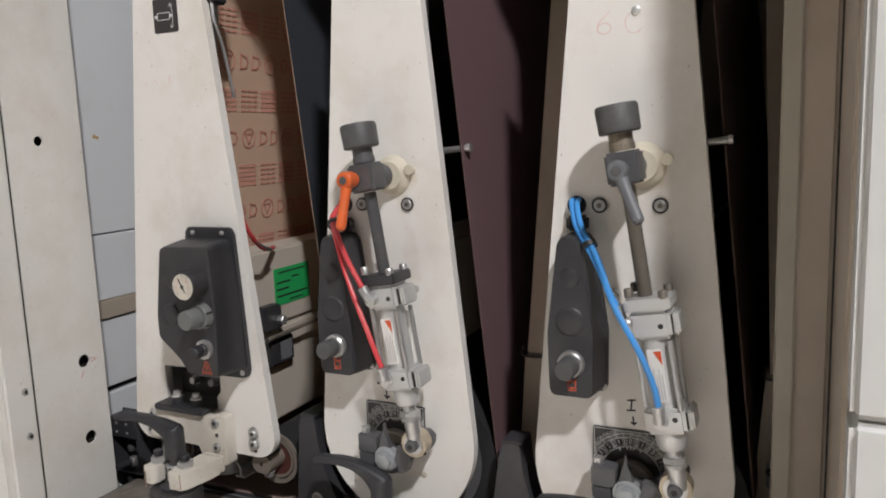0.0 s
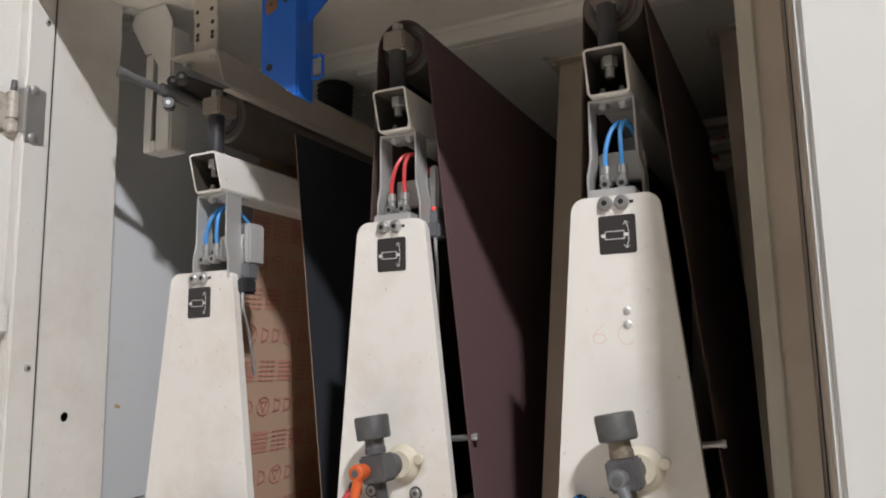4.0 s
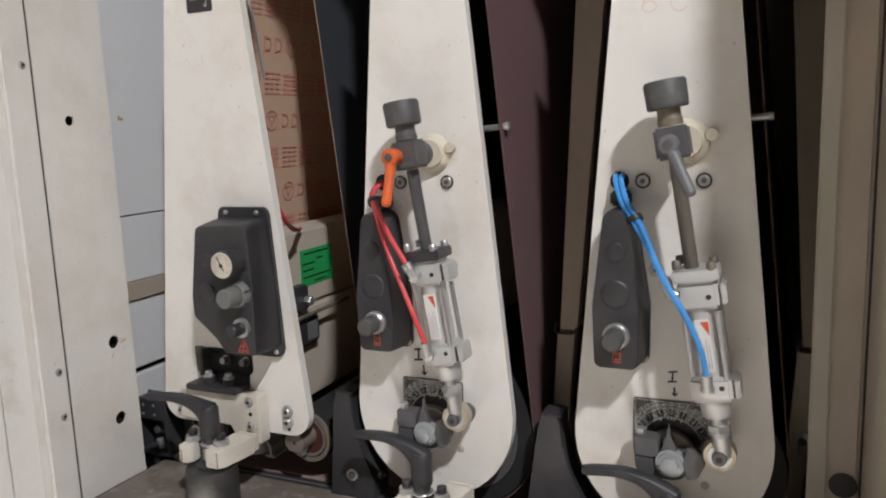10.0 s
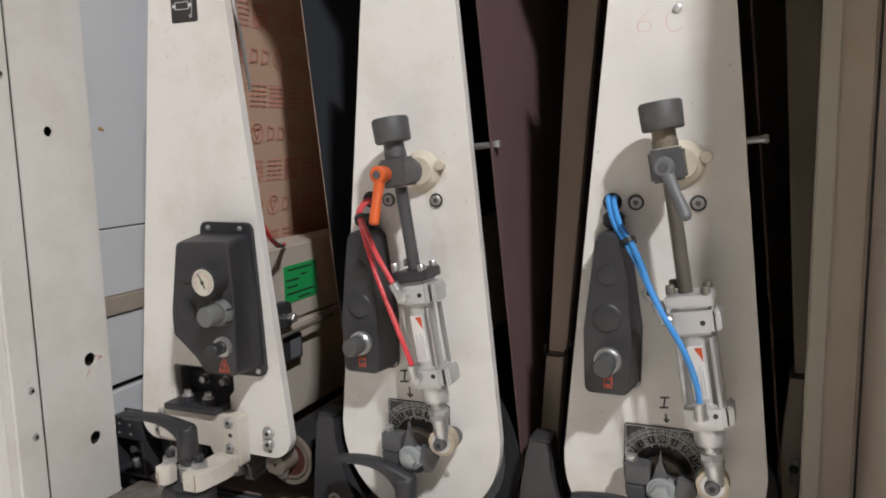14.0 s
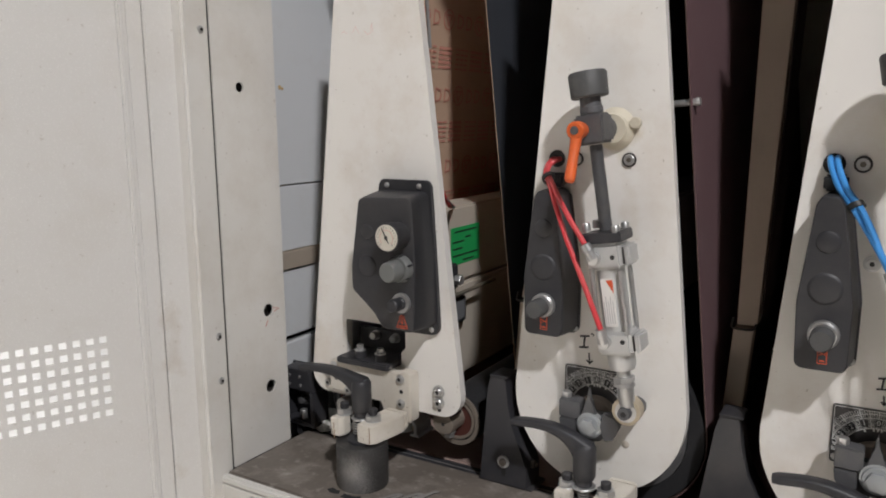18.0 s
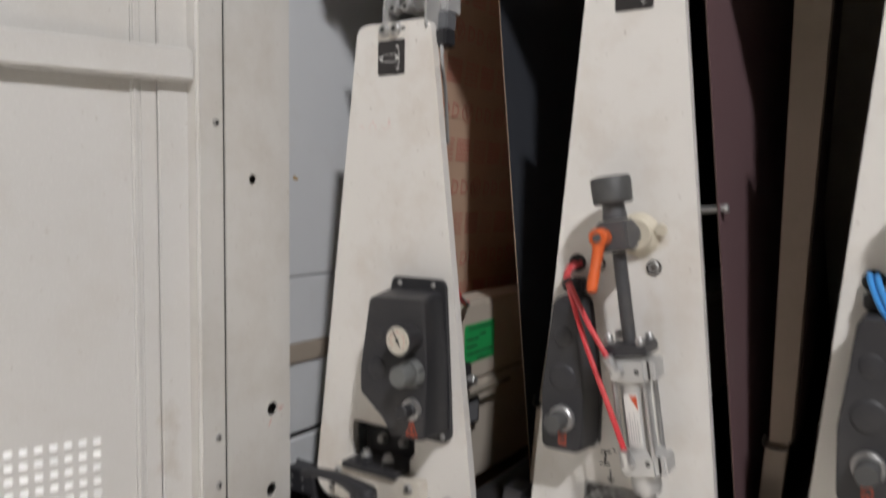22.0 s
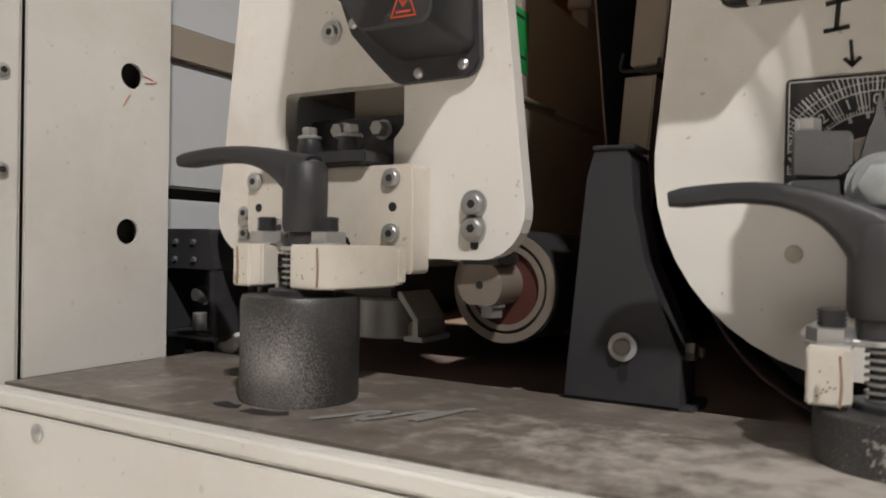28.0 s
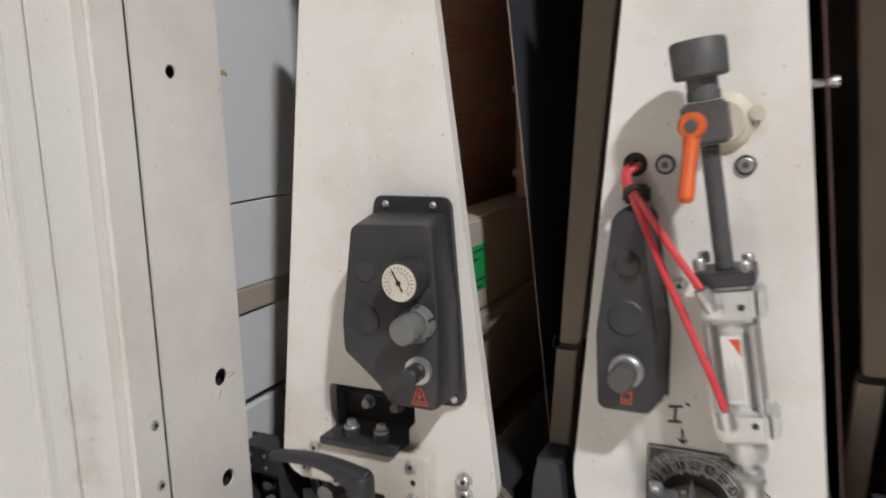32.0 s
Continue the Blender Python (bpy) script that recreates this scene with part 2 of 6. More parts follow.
POSTG = mat("greenish_post_edge", (0.53, 0.50, 0.42), 0.45, 0, 0.06, 5, 300, 0.06, (0.32, 0.27, 0.2), 4, 0.35)
STRIPM = mat("tan_strip_paint", (0.60, 0.51, 0.41), 0.5, 0, 0.06, 5, 300, 0.06, (0.3, 0.24, 0.18), 5, 0.4)
MATM = mat("brown_ribbed_rubber", (0.36, 0.265, 0.235), 0.6, 0, 0.15, 8, 300, 0.1, (0.1, 0.07, 0.06), 6, 0.5)
WORN = mat("worn_tan_steel", (0.29, 0.25, 0.21), 0.42, 0.35, 0.15, 30, 400, 0.1, (0.26, 0.2, 0.15), 40, 0.5)
STROKE = mat("grey_wiped_dust", (0.235, 0.222, 0.21), 0.8, 0, 0.2, 60, 400, 0.1, (0.16, 0.15, 0.14), 45, 0.6)
PALEINK = mat("pale_print", (0.42, 0.42, 0.42), 0.6, 0, 0.05, 20, 300, 0.0)
GAUGEW = mat("aged_gauge_dial", (0.62, 0.58, 0.50), 0.35, 0, 0.06, 40, 400, 0.02)
CHIP = mat("chipped_paint_edge", (0.30, 0.20, 0.13), 0.7, 0, 0.2, 60, 500, 0.1)
DULL = mat("dull_brown_steel", (0.20, 0.175, 0.15), 0.38, 0.7, 0.15, 12, 300, 0.06, (0.12, 0.09, 0.07), 9, 0.5)
EYE = mat("tan_bearing_steel", (0.50, 0.43, 0.32), 0.45, 0.3, 0.15, 40, 400, 0.1, (0.3, 0.24, 0.17), 30, 0.5)
# unseen floor, pale and warm so that it bounces light into the machine
CONC = mat("bounce_concrete", (0.57, 0.525, 0.465), 0.6, 0, 0.2, 2, 60, 0.1)
# unseen walls and ceiling, kept dark to send back little fill
HALL = mat("hall_wall_paint", (0.20, 0.195, 0.185), 0.7, 0, 0.08, 0.6, 30, 0.05)
REDRING = mat("red_bearing_ring", (0.085, 0.026, 0.02), 0.5, 0, 0.15, 20, 300, 0.05)
GREYC = mat("grey_plastic", (0.15, 0.155, 0.165), 0.5, 0, 0.1, 20, 400, 0.05)
PALEG = mat("pale_grey_plastic", (0.42, 0.42, 0.42), 0.5, 0, 0.08, 20, 400, 0.04)
LED = mat("red_indicator", (0.8, 0.03, 0.03), 0.3)
LED.node_tree.nodes["Principled BSDF"].inputs["Emission Color"].default_value = (1.0, 0.05, 0.04, 1)
LED.node_tree.nodes["Principled BSDF"].inputs["Emission Strength"].default_value = 2.5
FAINT = mat("faint_pink_crayon", (0.76, 0.56, 0.52), 0.5, 0, 0.1, 60, 500, 0.0)


# ---- mesh helpers ----
ORIGIN = {}


def thing(name, at, label, category, group="", kind=""):
    ob = new(name)
    ob.location = at
    ORIGIN[ob.name] = Vector(at)
    return tagged(ob, label, category, group, kind)


def part(name, bm, material, parent, label="", smooth=True):
    """Links a bmesh, given in world metres, as one mesh under a thing or a part."""
    at = ORIGIN[parent.name] if parent else Vector((0, 0, 0))
    centre = sum((v.co for v in bm.verts), Vector()) / max(1, len(bm.verts))
    for v in bm.verts:
        v.co -= centre
    bmesh.ops.recalc_face_normals(bm, faces=bm.faces)
    me = bpy.data.meshes.new(name)
    bm.to_mesh(me)
    bm.free()
    me.materials.append(material)
    if smooth:
        me.polygons.foreach_set("use_smooth", [True] * len(me.polygons))
        me.set_sharp_from_angle(angle=radians(35))
    ob = new(name, me)
    ob.parent = parent
    ob.location = centre - at
    ORIGIN[ob.name] = centre
    if label:
        ob["label"] = label
    return ob


def solid(name, bm, material, label, category, kind="", group=""):
    ob = part(name, bm, material, None)
    return tagged(ob, label, category, group, kind)


def join(*bms):
    out = bms[0]
    for b in bms[1:]:
        me = bpy.data.meshes.new("tmp")
        b.to_mesh(me)
        b.free()
        out.from_mesh(me)
        bpy.data.meshes.remove(me)
    return out


def box(x0, x1, y0, y1, z0, z1, bevel=0.001, seg=2):
    bm = bmesh.new()
    bmesh.ops.create_cube(bm, size=1)
    for v in bm.verts:
        v.co = Vector((x0 + (v.co.x + 0.5) * (x1 - x0), y0 + (v.co.y + 0.5) * (y1 - y0), z0 + (v.co.z + 0.5) * (z1 - z0)))
    if bevel:
        bmesh.ops.bevel(bm, geom=bm.edges[:], offset=bevel, segments=seg, affect="EDGES", clamp_overlap=True)
    return bm


def turned(p0, p1, profile, seg=24):
    """A turned solid: profile rows of (share of the way from p0 to p1, radius)."""
    p0, p1 = Vector(p0), Vector(p1)
    q = (p1 - p0).to_track_quat("Z", "Y").to_matrix()
    bm = bmesh.new()
    rings = []
    for s, r in profile:
        c = p0.lerp(p1, s)
        rings.append([bm.verts.new(c + q @ Vector((r * math.cos(a), r * math.sin(a), 0))) for a in (2 * math.pi * k / seg for k in range(seg))])
    for a, b in zip(rings, rings[1:]):
        for k in range(seg):
            bm.faces.new((a[k], a[(k + 1) % seg], b[(k + 1) % seg], b[k]))
    bm.faces.new(rings[0][::-1])
    bm.faces.new(rings[-1])
    return bm


def rod(p0, p1, r, seg=20, chamfer=0.0008):
    length = (Vector(p1) - Vector(p0)).length
    c = min(chamfer, r * 0.3, length * 0.3) / length
    return turned(p0, p1, [(0, r - chamfer * 0.9 if r > chamfer * 2 else r * 0.7), (c, r), (1 - c, r), (1, r - chamfer * 0.9 if r > chamfer * 2 else r * 0.7)], seg)


def ring(p0, p1, r_in, r_out, seg=32):
    """A washer or tube with a real hole."""
    p0, p1 = Vector(p0), Vector(p1)
    q = (p1 - p0).to_track_quat("Z", "Y").to_matrix()
    bm = bmesh.new()
    rings = []
    for c, r in ((p0, r_in), (p0, r_out), (p1, r_out), (p1, r_in)):
        rings.append([bm.verts.new(c + q @ Vector((r * math.cos(a), r * math.sin(a), 0))) for a in (2 * math.pi * k / seg for k in range(seg))])
    for n in range(4):
        a, b = rings[n], rings[(n + 1) % 4]
        for k in range(seg):
            bm.faces.new((a[k], a[(k + 1) % seg], b[(k + 1) % seg], b[k]))
    return bm


def prism(points, y0, y1, bevel=0.0):
    """An outline of (x, z) pushed from y0 to y1."""
    bm = bmesh.new()
    a = [bm.verts.new((x, y0, z)) for x, z in points]
    b = [bm.verts.new((x, y1, z)) for x, z in points]
    fa, fb = bm.faces.new(a), bm.faces.new(b[::-1])
    n = len(a)
    for k in range(n):
        bm.faces.new((a[k], b[k], b[(k + 1) % n], a[(k + 1) % n]))
    if bevel:
        bmesh.ops.bevel(bm, geom=list(fa.edges) + list(fb.edges), offset=bevel, segments=2, affect="EDGES", clamp_overlap=True)
    return bm


def rounded(points, radii, seg=6):
    """An outline with its corners rounded; one radius for each corner."""
    out = []
    n = len(points)
    for k, r in enumerate(radii):
        p, q, s = Vector(points[k - 1]), Vector(points[k]), Vector(points[(k + 1) % n])
        if r <= 0:
            out.append(tuple(q))
            continue
        a, b = (p - q).normalized(), (s - q).normalized()
        half = a.angle(b) / 2
        d = min(r / math.tan(half), (p - q).length * 0.49, (s - q).length * 0.49)
        rr = d * math.tan(half)
        c = q + (a + b).normalized() * rr / math.sin(half)
        va, vb = q + a * d - c, q + b * d - c
        turn = math.atan2(va.x * vb.y - va.y * vb.x, va.dot(vb))
        for i in range(seg + 1):
            t = turn * i / seg
            out.append((c.x + va.x * math.cos(t) - va.y * math.sin(t), c.y + va.x * math.sin(t) + va.y * math.cos(t)))
    return out


def tube(points, r, seg=10, steps=8):
    """A bent round tube through the points."""
    pts = [Vector(p) for p in points]
    path = []
    for k in range(len(pts) - 1):
        p0, p1, p2, p3 = pts[max(k - 1, 0)], pts[k], pts[k + 1], pts[min(k + 2, len(pts) - 1)]
        for i in range(steps):
            t = i / steps
            path.append(0.5 * (2 * p1 + (p2 - p0) * t + (2 * p0 - 5 * p1 + 4 * p2 - p3) * t * t + (3 * p1 - p0 - 3 * p2 + p3) * t ** 3))
    path.append(pts[-1])
    bm = bmesh.new()
    rings = []
    for k, c in enumerate(path):
        d = (path[min(k + 1, len(path) - 1)] - path[max(k - 1, 0)]).normalized()
        u = d.cross(Vector((0.31, 0.9, 0.29))).normalized()
        w = d.cross(u)
        rings.append([bm.verts.new(c + r * (math.cos(a) * u + math.sin(a) * w)) for a in (2 * math.pi * i / seg for i in range(seg))])
    for a, b in zip(rings, rings[1:]):
        for k in range(seg):
            bm.faces.new((a[k], a[(k + 1) % seg], b[(k + 1) % seg], b[k]))
    bm.faces.new(rings[0][::-1])
    bm.faces.new(rings[-1])
    return bm


def moved(bm, m):
    bmesh.ops.transform(bm, matrix=m, verts=bm.verts)
    return bm


def hexnut(p0, p1, r):
    return turned(p0, p1, [(0, r * 0.95), (0.06, r), (0.94, r), (1, r * 0.93)], 6)


def socket_screw(parent, x, y, z, r=0.0065, h=0.006, washer=0.0, name="socket_screw", rim=None):
    """A cap screw that faces the front, on the plane y, with its hexagon socket and a washer."""
    s = part(name, turned((x, y, z), (x, y - h, z), [(0, r), (0.85, r), (1, r * 0.88)], 20), STEEL, parent)
    part("socket", rod((x, y - h - 0.0003, z), (x, y - h * 0.5, z), r * 0.48, 6, 0.0001), DULL if rim else INK, s)
    if washer:
        part("washer", ring((x, y - 0.0004, z), (x, y - 0.0022, z), r * 0.9, washer), rim or STEEL, s)
    return s


def flat_screw(parent, x, y, z, r=0.004, material=None):
    return part("screw", turned((x, y, z), (x, y - 0.0025, z), [(0, r), (0.5, r * 0.95), (1, r * 0.55)], 14), material or STEEL, parent)


def strip_xz(points, width, y, thick=0.0004):
    """A flat line of a given width on a front face, as a thin printed or engraved mark."""
    bm = bmesh.new()
    for (ax, az), (bx, bz) in zip(points, points[1:]):
        d = Vector((bx - ax, bz - az)).normalized()
        n = Vector((-d.y, d.x)) * width / 2
        e = d * width / 2
        v = [bm.verts.new((px, y, pz)) for px, pz in ((ax - e.x + n.x, az - e.y + n.y), (bx + e.x + n.x, bz + e.y + n.y), (bx + e.x - n.x, bz + e.y - n.y), (ax - e.x - n.x, az - e.y - n.y))]
        f = bm.faces.new(v)
        r = bmesh.ops.extrude_face_region(bm, geom=[f])
        for w in r["geom"]:
            if isinstance(w, bmesh.types.BMVert):
                w.co.y -= thick
    return bm


def text_mesh(body, size, m, align="CENTER"):
    """Letters of the built-in font as a bmesh, set at the pose m."""
    cu = bpy.data.curves.new("txt", "FONT")
    cu.body, cu.size, cu.align_x, cu.align_y, cu.extrude, cu.resolution_u = body, size, align, "CENTER", 0.0002, 3
    ob = bpy.data.objects.new("txt", cu)
    me = bpy.data.meshes.new_from_object(ob)
    bm = bmesh.new()
    bm.from_mesh(me)
    bpy.data.objects.remove(ob)
    bpy.data.curves.remove(cu)
    bpy.data.meshes.remove(me)
    return moved(bm, m)


# ---- the hall round the machine, assumed and out of view ----
solid("floor", box(-6, 6, -7, 5, -1.05, -0.95, 0), CONC, "unseen pale concrete hall floor, toned to bounce warm light", "floor", "structure")
solid("wall_south", box(-6, 6, -7.2, -7, -0.95, 4.2, 0), HALL, "plain dim grey hall wall", "wall", "structure")
solid("wall_north", box(-6, 6, 5, 5.2, -0.95, 4.2, 0), HALL, "plain dim grey hall wall", "wall", "structure")
solid("wall_west", box(-6.2, -6, -7, 5, -0.95, 4.2, 0), HALL, "plain dim grey hall wall", "wall", "structure")
solid("wall_east", box(6, 6.2, -7, 5, -0.95, 4.2, 0), HALL, "plain dim grey hall wall", "wall", "structure")
solid("ceiling", box(-6, 6, -7, 5, 4.2, 4.3, 0), HALL, "plain dim grey hall ceiling", "ceiling", "structure")

# ---- the machine's cabinet ----
cab = thing("machine_cabinet", (0.04, -0.18, -0.95), "cream painted sheet steel cabinet of a wide belt sander, open at its front", "machine cabinet", kind="structure")
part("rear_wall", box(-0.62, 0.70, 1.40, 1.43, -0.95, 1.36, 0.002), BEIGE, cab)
part("roof_sheet", box(-0.60, 0.70, 0.062, 0.412, 1.277, 1.30, 0.002), ROOFP, cab)
part("rear_roof_sheet", box(-0.60, 0.70, 0.4125, 1.40, 1.2385, 1.30, 0.002), ROOFP, cab)
part("front_soffit", box(-0.60, 0.70, -0.172, 0.060, 1.242, 1.262, 0.003), ROOFP, cab)
for hx, hy in ((-0.350, 0.549), (-0.235, 0.554), (0.112, 0.549), (0.226, 0.584), (-0.379, 0.882), (-0.264, 0.888), (0.210, 0.916)):
    part("roof_screw", turned((hx, hy, 1.2384), (hx, hy, 1.2340), [(0, 0.0075), (0.6, 0.007), (1, 0.004)], 12), STEEL, cab)
# out of view; its height is set to shade the upper works
part("unseen_header", box(-0.489, 0.585, -0.215, -0.175, 1.19, 1.60, 0.003), CREAM, cab)
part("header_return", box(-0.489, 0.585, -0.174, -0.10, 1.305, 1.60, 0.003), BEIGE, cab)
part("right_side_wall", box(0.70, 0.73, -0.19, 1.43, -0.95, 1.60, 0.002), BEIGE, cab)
# inner left wall: sheets with a seam, a deep slot and a narrow one
XL = -0.557
for z0, z1 in ((0.3625, 1.34), (0.246, 0.3605), (0.090, 0.212), (-0.10, 0.078)):
    part("wall_sheet", box(XL - 0.02, XL, -0.06, 1.40, z0, z1, 0.0015), COOLW, cab)
part("left_outer_wall", box(-0.62, -0.60, -0.19, 1.43, -0.95, 1.60, 0.002), BEIGE, cab)
part("slot_rail", box(-0.60, -0.552, -0.06, 1.40, 0.2125, 0.2455, 0.002), TAUPE, cab)
# dark sheet standing in for the shade deep in the slot
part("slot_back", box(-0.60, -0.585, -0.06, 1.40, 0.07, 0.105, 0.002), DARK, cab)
for y, z, r in ((0.040, 0.530, 0.004), (0.046, 0.528, 0.003)):
    part("rust_blister", turned((XL, y, z), (XL + 0.0012, y, z), [(0, r), (1, r * 0.4)], 9), mat("rust_spot", (0.42, 0.29, 0.13), 0.8), cab)
# left jamb: outer strip, groove, drilled inner sheet
jamb = part("jamb_strip", box(-0.560, -0.490, -0.215, -0.168, -0.95, 1.44, 0.004, 3), CREAM, cab)
# dark core puts shade behind the jamb's groove and drilled holes
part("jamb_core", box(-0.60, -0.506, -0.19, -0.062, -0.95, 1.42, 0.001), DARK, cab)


def drilled_sheet():
    """The jamb's inner sheet, with round holes cut through it."""
    bm = bmesh.new()
    y0, y1, z0, z1 = -0.1655, -0.040, -0.062, 1.42
    holes = [(-0.115, 0.523, 0.0075), (-0.078, 0.172, 0.0105), (-0.080, 0.045, 0.0105), (-0.10, 1.26, 0.007)]
    outer = [bm.verts.new((-0.491, y, z)) for y, z in ((y0, z0), (y1, z0), (y1, z1), (y0, z1))]
    edges = [bm.edges.new((outer[k], outer[(k + 1) % 4])) for k in range(4)]
    for y, z, r in holes:
        c = [bm.verts.new((-0.491, y + r * math.cos(a), z + r * math.sin(a))) for a in (2 * math.pi * k / 24 for k in range(24))]
        edges += [bm.edges.new((c[k], c[(k + 1) % 24])) for k in range(24)]
    bmesh.ops.triangle_fill(bm, edges=edges, use_beauty=True)
    r = bmesh.ops.extrude_face_region(bm, geom=bm.faces[:])
    for v in r["geom"]:
        if isinstance(v, bmesh.types.BMVert):
            v.co.x -= 0.003
    return bm


for y, z, dy, dz in ((-0.066, 0.168, 0.012, 0.003), (-0.080, 0.156, -0.006, -0.010), (-0.068, 0.174, 0.010, -0.002)):
    part("crayon_stroke", tube([(-0.4908, y, z), (-0.4907, y + dy * 0.5, z + dz * 0.4), (-0.4908, y + dy, z + dz)], 0.0006, 6, 3), PRINT, cab)
part("drilled_sheet", drilled_sheet(), CREAM, cab, "pale sheet with four drilled holes", smooth=False)
part("sheet_return", box(-0.556, -0.4945, -0.044, -0.041, -0.062, 1.42, 0.0005), CREAM, cab)
for z in (0.155, 0.086, 0.60, 1.15):
    s = part("jamb_screw", turned((-0.490, -0.184, z), (-0.4872, -0.184, z), [(0, 0.0055), (0.6, 0.005), (1, 0.003)], 14), STEEL, jamb)
    part("screw_recess", rod((-0.4875, -0.184, z), (-0.4866, -0.184, z), 0.0024, 8, 0.0002), INK, s)
part("jamb_hole", rod((-0.4905, -0.190, -0.118), (-0.4892, -0.190, -0.118), 0.013, 24, 0.0003), INK, jamb)
# right jamb: post, inner sheet, front panel
rpost = part("right_post", box(0.5235, 0.5765, 0.045, 0.12, -0.95, 1.24, 0.004, 3), POSTM, cab)
part("post_edge", box(0.5195, 0.5405, 0.038, 0.0446, -0.95, 1.24, 0.002, 3), POSTG, cab, "greenish grey folded edge")
part("right_inner_sheet", box(0.5785, 0.592, -0.204, 0.044, -0.95, 1.24, 0.003, 3), POSTM, cab)
# dark strip in place of shade in the groove beside the post
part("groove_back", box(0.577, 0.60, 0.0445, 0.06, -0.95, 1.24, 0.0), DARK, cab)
part("cable_hole", rod((0.560, 0.0452, 0.046), (0.560, 0.0440, 0.046), 0.016, 24, 0.0003), INK, rpost)
for z0, z1 in ((0.2805, 1.60), (-0.95, 0.2785)):
    part("front_panel", box(0.5815, 1.60, -0.255, -0.205, z0, z1, 0.006, 3), WHITE, cab)
# white backdrop, added so the door's vent holes look bright
part("vent_backdrop", box(-2.60, -0.622, -0.02, 0.01, -0.95, 1.60, 0.004), WHITE, cab)
fit_ = part("side_fitting", turned((0.519, 0.150, 0.030), (0.521, 0.150, 0.085), [(0, 0.010), (0.15, 0.0145), (0.75, 0.0150), (0.8, 0.011), (1, 0.009)], 24), STEEL, cab, "scuffed steel fitting")
part("fitting_bore", rod((0.517, 0.1370, 0.058), (0.517, 0.1345, 0.058), 0.006, 16, 0.0003), INK, fit_)
part("fitting_lug", box(0.505, 0.530, 0.140, 0.165, 0.012, 0.030, 0.003), DULL, fit_)
part("right_strut", rod((0.44, 0.11, -0.075), (0.525, 0.115, -0.015), 0.008), BLACKS, cab)

# deck and apron
deck = part("deck_plate", box(-0.491, 0.585, -0.1815, 0.005, -0.074, -0.062, 0.002), DECK, cab, "worn grey-brown steel deck plate with scuffs")
part("apron_lip", box(-0.491, 0.585, -0.1955, -0.182, -0.0750, -0.0625, 0.003, 3), CREAM, cab, "chipped cream painted edge")
apron = part("apron", box(-0.491, 0.585, -0.1945, -0.182, -0.95, -0.0760, 0.001), CREAM, cab)
for x in (-0.426, -0.10, 0.28, 0.56):
    flat_screw(apron, x, -0.1945, -0.086, 0.0060)
# wiped strokes in the deck's dust and dark smudges beside the post
STROKES = [[(-0.244, -0.146), (-0.234, -0.130), (-0.224, -0.110), (-0.216, -0.108), (-0.222, -0.122), (-0.218, -0.132)],
           [(-0.218, -0.132), (-0.208, -0.112), (-0.198, -0.092), (-0.190, -0.092), (-0.196, -0.106), (-0.192, -0.116)],
           [(-0.192, -0.116), (-0.186, -0.096), (-0.180, -0.074), (-0.174, -0.074)]]


def smear(points, r, height):
    bm = tube([(x, y, 0) for x, y in points], r, 10, 6)
    for v in bm.verts:
        v.co.z = v.co.z * 0.03 * (0.6 + 0.8 * noise.noise(v.co * 90)) + height
        v.co.y += 0.0012 * noise.noise(v.co * 160)
    return bm


for pts in STROKES:
    part("smear", smear([(x + 0.0015, y - 0.0012) for x, y in pts], 0.0036, -0.0620), DARK, deck)
    part("smear", smear(pts, 0.0032, -0.0618), STROKE, deck)
for pts in ([(-0.318, -0.143), (-0.306, -0.148), (-0.299, -0.145)], [(-0.290, -0.150), (-0.272, -0.150), (-0.262, -0.143)]):
    part("smear", smear(pts, 0.0055, -0.0619), RUBBER, deck)
part("bed_rail", box(-0.491, 0.585, 0.007, 0.020, -0.075, -0.066, 0.002), BLACKS, cab)
part("bed_rail", box(-0.491, 0.585, 0.024, 0.030, -0.085, -0.070, 0.0015), STEEL, cab)
part("bed_rail", box(-0.491, 0.585, 0.034, 0.048, -0.090, -0.074, 0.002), BLACKS, cab)

# crumpled paper beside the first clamp foot
pp = thing("paper_scrap", (-0.468, 0.022, -0.066), "crumpled white paper scrap lying on the bed rail", "scrap")
bm = bmesh.new()
bmesh.ops.create_icosphere(bm, subdivisions=3, radius=1.0)
for v in bm.verts:
    k = 1.0 + 0.35 * noise.noise(v.co * 2.3) + 0.15 * noise.noise(v.co * 6.0)
    v.co = Vector((-0.468 + v.co.x * 0.020 * k, 0.022 + v.co.y * 0.014 * k, max(-0.0658, -0.056 + v.co.z * 0.011 * k)))
part("crumple", bm, LABELW, pp, smooth=False)

# conveyor mat with its ribs
mat_ = thing("conveyor_mat", (0.04, 0.7, -0.10), "dark brown ribbed rubber feed mat beneath the sanding heads", "conveyor belt")
part("mat_sheet", box(-0.49, 0.585, 0.05, 1.38, -0.10, -0.076, 0.001), MATM, mat_)
bm = bmesh.new()
for k in range(150):
    y = 0.056 + k * 0.0056
    bm = join(bm, box(-0.488, 0.583, y, y + 0.0026, -0.0762, -0.0735, 0))
tagged(part("mat_ribs", bm, MATM, mat_), kind="stuff")

# ---- the opened door, hinged on the left jamb ----
DV = Vector((-0.39, -0.92, 0)).normalized()


def on_door(bm):
    """From door space (x along the door from its hinge, y out of its inner face, z up) into the world."""
    m = Matrix(((DV.x, -DV.y, 0, -0.513), (DV.y, DV.x, 0, -0.201), (0, 0, 1, 0), (0, 0, 0, 1)))
    return moved(bm, m)


door = thing("door_1", (-0.505, -0.222, -0.60), "cream painted machine door standing open, with a perforated vent", "door", kind="structure")
W = 0.62


